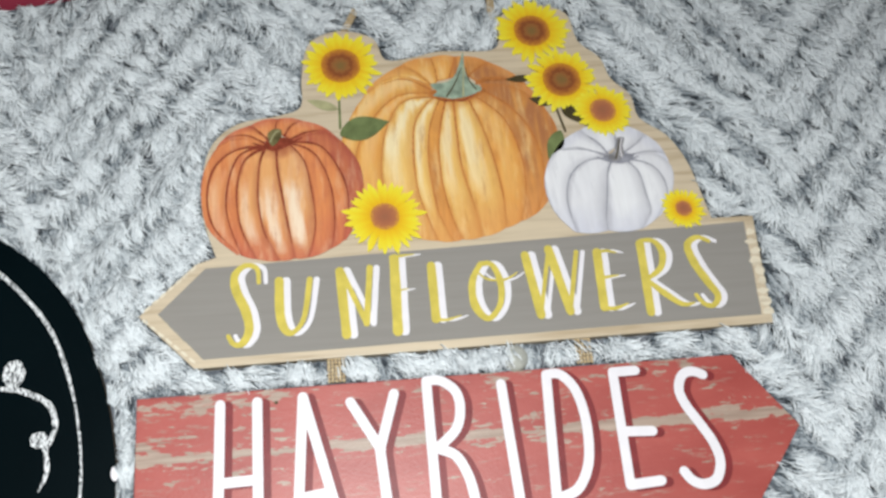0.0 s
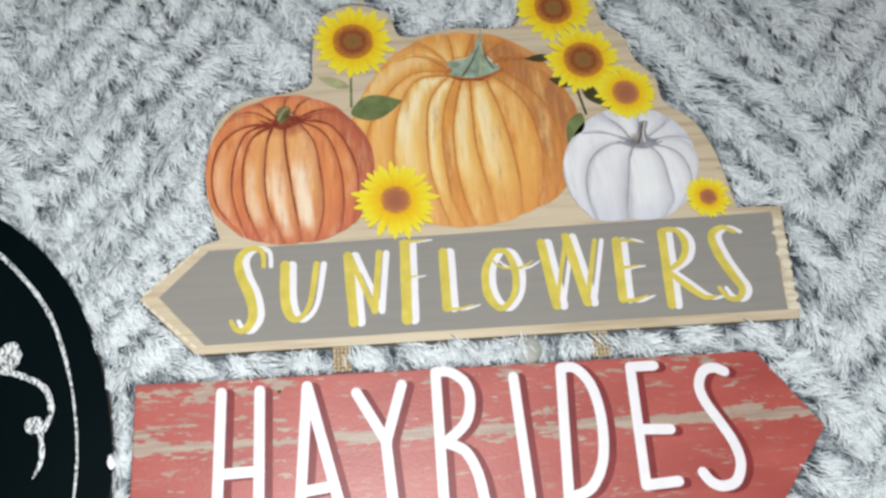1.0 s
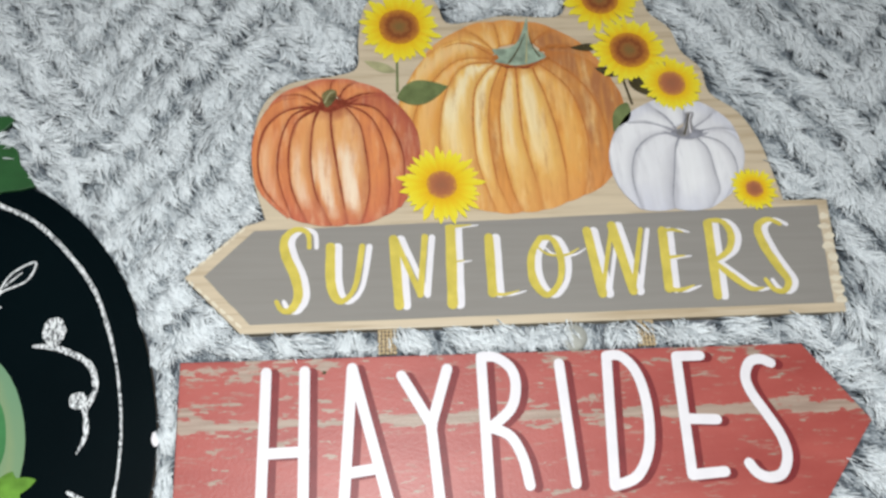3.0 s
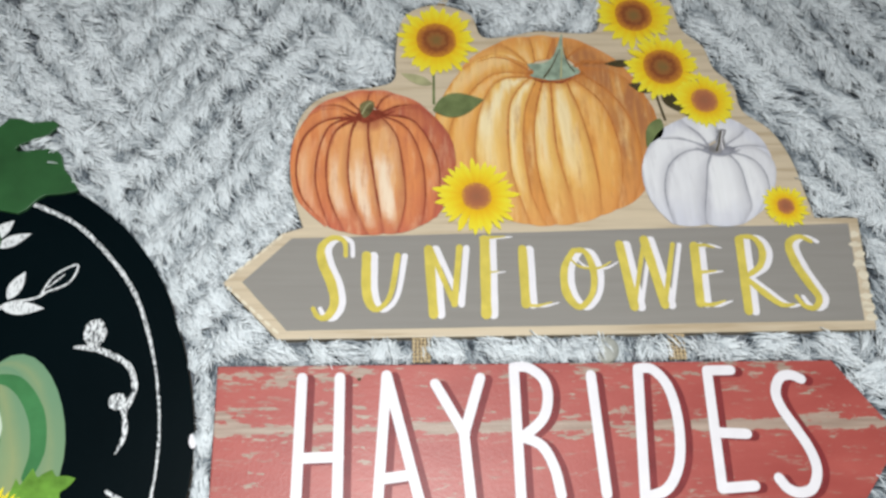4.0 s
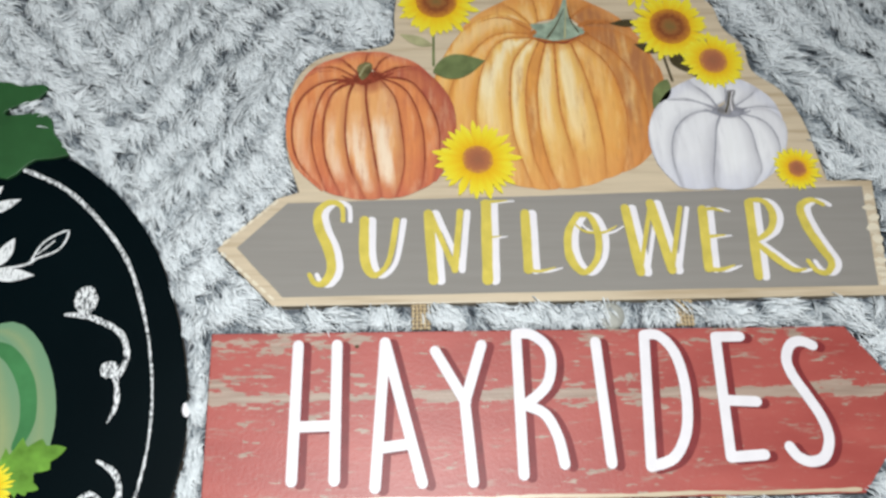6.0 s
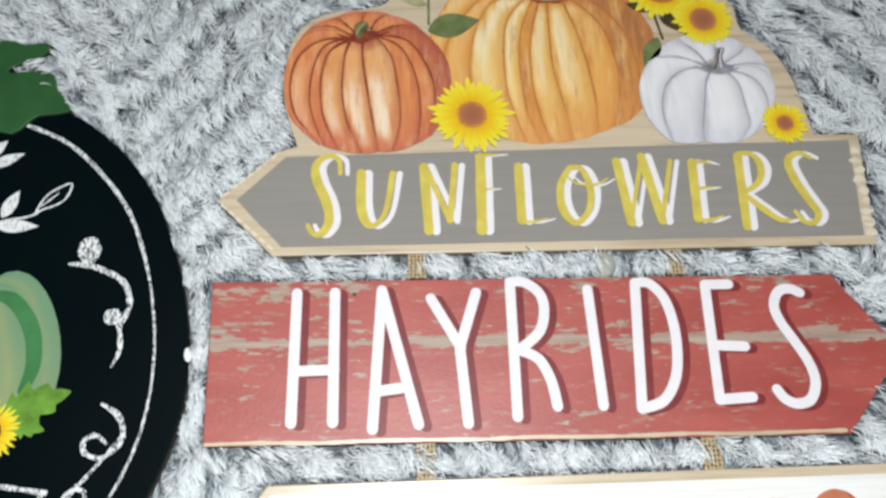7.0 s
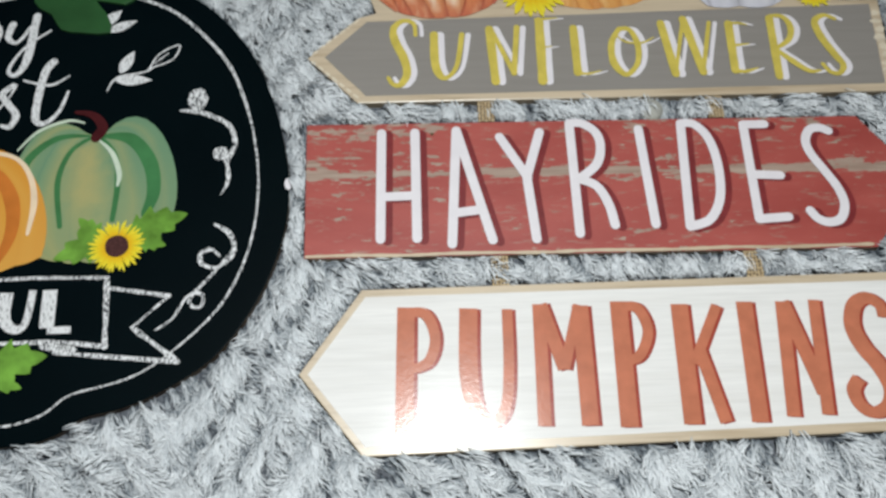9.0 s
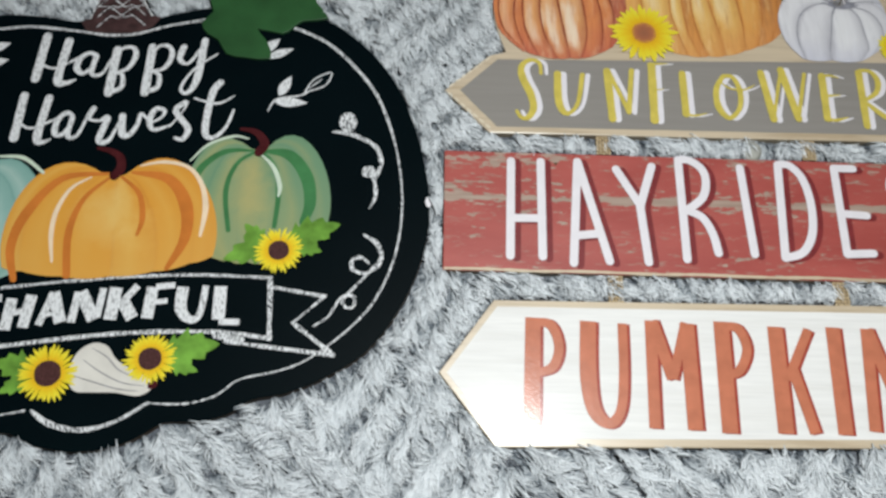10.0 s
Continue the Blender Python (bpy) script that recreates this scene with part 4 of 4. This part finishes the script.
# banner with the block lettering
THANKFUL = [
    [("-71,-57.5 -74,-79", 8), ("-80,-57 -62,-56", 5)],
    [("-55.5,-56.5 -58.5,-77.5", 7), ("-43.5,-55 -47.5,-76.5", 7), ("-57.5,-66.5 -46.5,-65.5", 4)],
    [("-30,-54 -38,-75.5", 4.5), ("-30,-54 -24.5,-74.5", 7.5), ("-35,-69 -27.5,-68", 3)],
    [("-14.5,-54.5 -18,-75", 5), ("-13,-54.5 -4,-74", 8), ("1,-53 -2,-72.5", 4.5)],
    [("9,-53 6,-74.5", 8), ("22.5,-52.5 13,-63.5", 4.5), ("13.5,-62.5 20,-74.5", 8)],
    [("32,-54 29,-75", 7.5), ("34,-54 46,-53.5", 4.2), ("32,-64.5 41.5,-64", 3.5)],
    [("51,-55 50,-70 56,-77.5 62,-74 65.5,-55", (7.5, 7.5, 5, 4, 4.2))],
    [("75,-56 73.5,-78.5", 8), ("74,-80 87,-81", 4.2)],
]
for strokes in THANKFUL:
    bm = bmesh.new()
    for q, (text, wide) in enumerate(strokes):
        stroke(bm, pts(text), wide, TOP + 0.2 + 0.07 * q, SLATE, wobble=0.04, cap=1)
    part("letter", bm, M_CHALK_SOFT, slate, "bold white chalk block letter")
chalk_part("banner_line", [("-63,-49 -11.5,-46.5 52.5,-46.8 106.5,-52", 2.2), ("106.5,-52 105.5,-93", 3.2), ("105.5,-93 71,-86.5 9,-84 -62,-88", 2.6)], M_CHALK, "white chalk banner outline")
chalk_part("banner_tail", [("106,-58 141,-67", 2.4), ("141,-67 120.5,-83.5", 1.5), ("120.5,-83.5 145.5,-106.5", 3), ("145.5,-106.5 78.5,-93.5", 2.4), ("72,-89 88,-93", 4)], M_CHALK, "white chalk banner tail")

# chalk tendrils and sprigs
bm = bmesh.new()
blob(bm, (160.5, 61), 6.2, 8.2, 0, TOP + 0.3, SLATE, rough=0.06)
blob(bm, (173, 21.5), 4.6, 4.6, 0, TOP + 0.3, SLATE, rough=0.08)
stroke(bm, pts("150,54 157,53 165.5,50 178.5,41 182,28 177.5,17"), (1.5, 3, 3, 3, 3, 2.2), TOP + 0.15, SLATE, wobble=0.2)
stroke(bm, pts("176,20 177,4 172.5,-6"), (2.6, 2.4, 0.8), TOP + 0.2, SLATE, wobble=0.3)
part("tendril", bm, M_CHALK, slate, "white chalk tendril with bud")
chalk_part("tendril", [("168,-25 177,-33 178,-45 168.5,-52.5 160,-49.5 159.5,-43 165.5,-41 170.5,-46", (1.5, 3, 2.6, 2, 2.6, 2.8, 2.6, 1.5)),
                       ("177,-44 168,-54 157.5,-64.5 150,-70 143,-80.5 133.5,-86.5", (1.5, 2, 2, 1.8, 1.6, 1.4)), ("152,-72 155,-67 160,-69 159,-75 154,-75 152,-70", 2)], M_CHALK, "curled white chalk tendril")
bm = bmesh.new()
stroke(bm, pts("105,73 111,82 127.5,84.5 134.5,88"), (0.8, 1.6, 1.4, 1), TOP + 0.15, SLATE, wobble=0.2)
stroke(bm, pts("131,87 137.5,97 150,102.5 145.5,92 131,87"), 1.1, TOP + 0.25, SLATE, wobble=0.2)
stroke(bm, pts("134,90 143,97"), 0.8, TOP + 0.3, SLATE, wobble=0.3)
leaf_shape(bm, (113, 85), (122, 101), 8, TOP + 0.3, SLATE)
leaf_shape(bm, (110, 80), (133, 78), 8, TOP + 0.3, SLATE)
leaf_shape(bm, (102, 122), (114, 133), 8, TOP + 0.3, SLATE)
leaf_shape(bm, (105, 117), (124, 124), 7, TOP + 0.3, SLATE)
part("sprig", bm, M_CHALK_SOFT, slate, "white chalk leaf sprig")
bm = bmesh.new()
leaf_shape(bm, (-92, 132), (-76, 138), 8, TOP + 0.3, SLATE)
leaf_shape(bm, (-92, 120), (-76, 124), 8, TOP + 0.3, SLATE)
part("sprig", bm, M_CHALK_SOFT, slate, "white chalk leaf sprig")

# painted pumpkins on the chalkboard
zc = TOP + 0.2
pumpkin_print("teal_pumpkin", (-139, -40, 47, -45), (-92, 34), 5, M_CHALK_TEAL, slate, zc, SLATE, "pale teal painted pumpkin", shoulder=0.5)
pumpkin_print("green_pumpkin", (48, 147, 55, -40), (99.5, 42), 5, M_CHALK_GREEN, slate, zc, SLATE, "green painted pumpkin", shoulder=0.5)
pumpkin_print("orange_pumpkin", (-67, 72, 41, -66), (4, 27), 6, M_CHALK_ORANGE, slate, zc + 0.4, SLATE, "orange painted pumpkin", cut=0.735, shoulder=0.5)
for text, wide, mat, label, zz in (("-1,29 -31,27 -52,3 -60,-21 -56,-44", (2, 5, 7, 6, 4), M_BAND_ORANGE, "burnt orange brush band", 0.66), ("0,26 -16,11 -24,-13 -23,-43", (2, 3.5, 5, 5), M_BAND_ORANGE, "burnt orange brush band", 0.66),
                                   ("8,26 20,13 23,-5 20,-17", (2, 3.5, 4, 2), M_BAND_ORANGE, "burnt orange brush band", 0.66), ("15,29 39,23 51,3 51,-21 40,-42", (2, 7, 9, 7, 3), M_BAND_ORANGE, "burnt orange brush band", 0.66),
                                   ("103,41 120,37 131,20 133,0 128,-14", (2, 8, 9, 8, 5), M_BAND_GREEN, "deep green brush band", 0.28), ("97,41 84,32 77,12 79,-17", (2, 3, 3.6, 3), M_BAND_GREEN, "deep green brush band", 0.28),
                                   ("101,41 110,28 112,8 109,-16", (2, 3, 3.6, 3), M_BAND_GREEN, "deep green brush band", 0.28), ("95,42 76,42 60,30 54,12", (1.5, 4, 5, 4), M_BAND_GREEN, "deep green brush band", 0.28)):
    bm = bmesh.new()
    stroke(bm, pts(text), wide, zc + zz, SLATE)
    part("brush_band", bm, mat, slate, label)
for text, wide, mat, label in (("-12,27 -25,19 -33,3 -35,-14 -33,-33", (1, 2.4, 3.2, 3.2, 1.5), M_HIGHLIGHT, "cream highlight stroke"), ("20,34 36,36 52,31 61,18 64,0 61,-20", (1.2, 2.6, 2.6, 3.2, 4, 2), M_HIGHLIGHT, "cream highlight stroke"),
                               ("53,36 65,48 82,53.5 92,51", (1, 2, 2, 1), M_HIGHLIGHT_GREEN, "pale green highlight stroke"), ("101,38 109,28 113,14 112,6", (1, 3, 3.2, 1.5), M_HIGHLIGHT_GREEN, "pale green highlight stroke"), ("-74,46 -58,44 -44,32", (1.5, 3, 2), M_HIGHLIGHT_GREEN, "pale green highlight stroke")):
    bm = bmesh.new()
    stroke(bm, pts(text), wide, zc + 0.75, SLATE)
    part("highlight", bm, mat, slate, label)
for text in ("3,27 7,33 6,41 0,46 -9,49", "99,40 103,46 100,53 95,57 87,59"):
    bm = bmesh.new()
    stroke(bm, pts(text), (6.5, 6.5, 5.5, 4, 2.2), zc + 0.85, SLATE)
    part("pumpkin_stem", bm, M_BROWNRED, slate, "curved maroon pumpkin stem")
for base, tip, wide in (((108, -26), (76, -38), 22), ((104, -30), (90, -13), 16), ((118, -26), (153, -17), 24), ((122, -30), (140, -36), 14), ((40, -98), (75, -95), 26), ((42, -104), (62, -112), 14), ((-36, -104), (-62, -98), 22), ((-38, -108), (-58, -118), 14)):
    bm = bmesh.new()
    leaf_shape(bm, base, tip, wide, zc + 0.9 + 0.002 * wide, SLATE, lobes=4)
    part("leaf", bm, M_LIME, slate, "bright lime green leaf")
bm = bmesh.new()
sheet(bm, smooth(pts("-13,-119 -17,-108 -12,-95 -3,-89.5 6,-92 12,-101 22,-108 32,-114 36,-119 27,-125 12,-122 -2,-121"), 4, True), zc + 0.8, SLATE)
gourd = part("gourd", bm, M_GOURD, slate, "cream white gourd")
bm = bmesh.new()
for q, text in enumerate(("-8,-100 2,-108 16,-116 30,-119", "-3,-93 6,-99 14,-108 26,-114", "-13,-110 0,-115 14,-120 26,-122")):
    stroke(bm, pts(text), (0.4, 0.8, 0.8, 0.3), zc + 0.9 + 0.07 * q, SLATE)
part("gourd_crease", bm, M_STEM_GREY, slate, "grey gourd crease lines")
bm = bmesh.new()
blob(bm, (34.5, -118.5), 3.2, 2.4, 30, zc + 0.95, SLATE, rough=0.1)
part("gourd_stem", bm, M_BROWNRED, slate, "small dark gourd stem")
for centre, outer, inner in (((112, -33.5), 16.5, 6.8), ((-29, -107.5), 19, 8.2), ((32.5, -102), 17, 7.2)):
    flower, disc, mat = sunflower_print(centre, outer, inner, slate, zc + 1.15, SLATE, 30, M_SEED_DARK)
    part("seed_disc", disc, mat, slate, "dark brown sunflower seed disc")

# green leaf cut-out on the shoulder of the chalkboard
LEAF = pts("58,149 66,158 63,171 73,174 79,186 92,184 108,200 122,196 137,196 131,187 115,181.5 114,177 131,177.5 139,173 141,163 149.5,148.5 131,147 124,142 116,136.5 98,141.5 105,130 107,115.5 88,117.5 76,121 70,133 62,139")
maple = part("leaf", plate(smooth(LEAF, 2, True), TOP + 0.02, TOP + 2.0, SLATE, 0.4), [M_MAPLE, M_MAPLE], chalkboard, "dark green lobed leaf cut-out")
bm = bmesh.new()
for k, h in ((0, 5), (1, 3.2)):
    blob(bm, (212.0, -4 + 0.5 * k), 2.0, 3.6, 0, TOP + 0.2 + 0.1 * k, SLATE, rough=0.12, n=9)
part("edge_chip", bm, M_WHITE, slate, "white chipped spot on the edge")

# ---- a bead in the fur ----
bm = bmesh.new()
bmesh.ops.create_uvsphere(bm, u_segments=24, v_segments=14, radius=8.0 * MM)
for v in bm.verts:
    v.co.z *= 0.55
    v.co += v.co.normalized() * 0.0003 * noise.noise(v.co * 300)
bmesh.ops.translate(bm, verts=bm.verts, vec=(0.2155, 0.0095, 0.0066))
bead = part("bead", bm, M_BEAD, None, "small cream round bead sunk in grey fur between boards")
tagged(bead, category="bead")

# ---- the fur throw ----
throw = thing("fur_throw", (0.1, -0.1, 0.0), "grey and white frosted faux-fur throw with chevron ridges", "blanket")


def far_edge(x):
    return 275.5 + 0.17 * (x + 80)


bm = bmesh.new()
rim = [(-640, -640), (760, -640), (760, far_edge(760)), (-640, far_edge(-640))]
low = [bm.verts.new(FLAT(p, 0.0)) for p in rim]
high = [bm.verts.new(FLAT(p, 3.9)) for p in rim]
bm.faces.new(low[::-1])
bm.faces.new(high)
for i in range(4):
    bm.faces.new((low[i], low[(i + 1) % 4], high[(i + 1) % 4], high[i]))
part("backing", bm, M_BACK, throw, "dark grey fabric backing")


def inside(poly, x, y):
    """Which of the places lie inside a closed outline."""
    p = np.array(poly)
    q = np.roll(p, -1, axis=0)
    hit = np.zeros(x.shape, bool)
    for (ax, ay), (bx, by) in zip(p, q):
        if ay != by:
            hit ^= ((ay > y) != (by > y)) & (x < (bx - ax) * (y - ay) / (by - ay) + ax)
    return hit


COVERS = [TOP_OUTLINE, H_OUTLINE, P_OUTLINE, [SLATE.flat(p) for p in SLATE_OUTLINE], [SLATE.flat(p) for p in STALK]]
TAPES = ((105, 0, 117, 20), (251, 0, 263, 20), (107, -110, 120, -86), (258, -108, 270, -86))
FOLDS = (-736, -625, -514, -403, -292, -181, -70, 41, 162, 285, 408, 530, 652, 774)
SLOPE = 1.27


def ridge(x, y):
    """Chevron ridges: 1 on a crest, 0 in a furrow; and the slant of the ridge there."""
    xs = x + 0.10 * (130 - y) * np.clip((x - 200) / 150, 0, 1)
    tri = np.interp(xs, FOLDS, [113.0 * (k % 2) for k in range(len(FOLDS))])
    up = np.searchsorted(FOLDS, xs) % 2 == 1
    pitch = np.interp(x, (80, 300), (37.0, 44.0))
    wav = 3.5 * np.sin(x / 37 + y / 61) + 2 * np.sin(x / 17 - y / 29)
    phase = (y - SLOPE * tri + wav) / pitch + 0.067 * (x > 200)
    return (0.5 + 0.5 * np.cos(2 * np.pi * phase)) ** 0.85, np.where(up, 1.0, -1.0)


def fur(x0, x1, y0, y1, tufts, hairs, width):
    """Tufts of flat tapering hairs, leaning over along the pile; furrow shade is put into their colour."""
    cx, cy = rng.uniform(x0, x1, tufts), rng.uniform(y0, y1, tufts)
    keep = cy < far_edge(cx) - 1
    for poly in COVERS:
        keep &= ~inside(poly, cx, cy)
    cx, cy = cx[keep], cy[keep]
    h, way = ridge(cx, cy)
    flow = 0.30 * np.sin(cx / 23 + 1.7 * np.sin(cy / 31)) + 0.25 * np.sin(cy / 15 + cx / 41) + 0.25 * np.sin(cx / 7.3 - cy / 9.1)
    base = radians(-57) - 0.20 * way + flow + rng.normal(0, 0.30, cx.size)
    n = cx.size * hairs
    rep = lambda a: np.repeat(a, hairs)
    lengthways, sideways = rng.normal(0, 2.9, n), rng.normal(0, 1.25, n)
    rx = rep(cx) + lengthways * np.cos(rep(base)) - sideways * np.sin(rep(base))
    ry = rep(cy) + lengthways * np.sin(rep(base)) + sideways * np.cos(rep(base))
    hh = rep(h * rng.uniform(0.75, 1.15, cx.size) + rng.normal(0, 0.08, cx.size))
    ang = rep(base) + rng.normal(0, 0.14, n)
    length = (7.5 + 8.0 * np.clip(hh, 0, 1.2)) * rng.uniform(0.75, 1.12, n)
    lift = 1.2 + 7.6 * np.clip(hh, 0, 1.2) * rng.uniform(0.75, 1.15, n)
    for again in range(2):
        ex, ey = rx + np.cos(ang) * length * 0.9, ry + np.sin(ang) * length * 0.9
        over = np.zeros(n, bool)
        for poly in COVERS:
            over |= inside(poly, ex, ey)
        if again == 0:
            ang = np.where(over, ang + np.pi + rng.normal(0, 0.5, n), ang)
        length = np.where(over, length * 0.55, length)
        lift = np.where(over, lift * 0.75, lift)
    pull = 0.75
    tx, ty = sideways * np.sin(rep(base)) * pull, -sideways * np.cos(rep(base)) * pull
    curl = rng.normal(0, 0.14, n) + rep(rng.normal(0, 0.5, cx.size))
    wide = width * rng.uniform(0.7, 1.3, n)
    # shade painted into low hairs: darker in furrows, plus random tone per tuft
    furrow_shade = (0.42 + 0.58 * np.clip(hh * 1.12, 0, 1)) * rep(rng.uniform(0.90, 1.06, cx.size) - 0.48 * (1 - np.clip(h, 0, 1)) * rng.random(cx.size) ** 2)
    V = np.zeros((n, 7, 3))
    UV = np.zeros((n, 7, 2))
    px, py = rx.copy(), ry.copy()
    tops = [0.0, 0.75, 1.0, 0.80]
    for k, s in enumerate((0.0, 0.34, 0.70, 1.0)):
        a = ang + curl * s
        if k:
            step = length * (s - (0.0, 0.34, 0.70)[k - 1]) * (0.75, 0.95, 1.0)[k - 1]
            px, py = px + np.cos(a) * step + tx * 0.3, py + np.sin(a) * step + ty * 0.3
        zz = 3.9 + lift * tops[k]
        w = wide * (0.55, 0.62, 0.45, 0.0)[k]
        if k < 3:
            for side in (0, 1):
                sg = 1 if side else -1
                V[:, 2 * k + side] = np.stack((px - np.sin(a) * w * sg, py + np.cos(a) * w * sg, zz + 0.25 * w * sg), 1)
                UV[:, 2 * k + side] = np.stack((np.full(n, side), s * furrow_shade), 1)
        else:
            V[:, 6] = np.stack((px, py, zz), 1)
            UV[:, 6] = np.stack((np.full(n, 0.5), furrow_shade), 1)
    lies = np.zeros(n, bool)
    for poly in COVERS:
        lies |= inside(poly, V[:, 6, 0], V[:, 6, 1]) | inside(poly, V[:, 4, 0], V[:, 4, 1])
    for tx0, ty0, tx1, ty1 in TAPES:
        lies |= (np.abs(V[:, 4, 0] - (tx0 + tx1) / 2) < (tx1 - tx0) / 2) & (V[:, 4, 1] > ty0) & (V[:, 4, 1] < ty1) & (rng.random(n) < 0.9)
    lies |= (np.hypot(V[:, 4, 0] - 215.5, V[:, 4, 1] - 10) < 5) & (rng.random(n) < 0.8)
    lies |= inside([SLATE.flat(p) for p in LEAF], V[:, 6, 0], V[:, 6, 1]) | inside([SLATE.flat(p) for p in LEAF], V[:, 4, 0], V[:, 4, 1])
    stay = ~lies | (rng.random(n) < 0.003)
    V, UV = V[stay], UV[stay]
    n = len(V)
    faces = np.array([[0, 1, 3, 2], [2, 3, 5, 4]])
    tri = np.array([4, 5, 6])
    off = (np.arange(n) * 7)[:, None]
    loops = np.concatenate([off + faces[0], off + faces[1], off + tri], 1).ravel()
    local = np.concatenate([faces[0], faces[1], tri])
    mesh = bpy.data.meshes.new("fur")
    mesh.vertices.add(n * 7)
    mesh.vertices.foreach_set("co", (V * MM).ravel())
    mesh.loops.add(loops.size)
    mesh.loops.foreach_set("vertex_index", loops.astype(np.int32))
    mesh.polygons.add(n * 3)
    starts = (np.arange(n)[:, None] * 11 + np.array([0, 4, 8])).ravel()
    mesh.polygons.foreach_set("loop_start", starts.astype(np.int32))
    layer = mesh.uv_layers.new(name="UVMap")
    layer.data.foreach_set("uv", UV[:, local].astype(np.float32).ravel())
    mesh.polygons.foreach_set("use_smooth", np.ones(n * 3, bool))
    mesh.update(calc_edges=True)
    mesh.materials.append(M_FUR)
    ob = new("fur", mesh)
    ob.parent = throw
    ob.matrix_parent_inverse = throw.matrix_basis.inverted()
    return tagged(ob, "soft grey and white frosted pile", kind="stuff")


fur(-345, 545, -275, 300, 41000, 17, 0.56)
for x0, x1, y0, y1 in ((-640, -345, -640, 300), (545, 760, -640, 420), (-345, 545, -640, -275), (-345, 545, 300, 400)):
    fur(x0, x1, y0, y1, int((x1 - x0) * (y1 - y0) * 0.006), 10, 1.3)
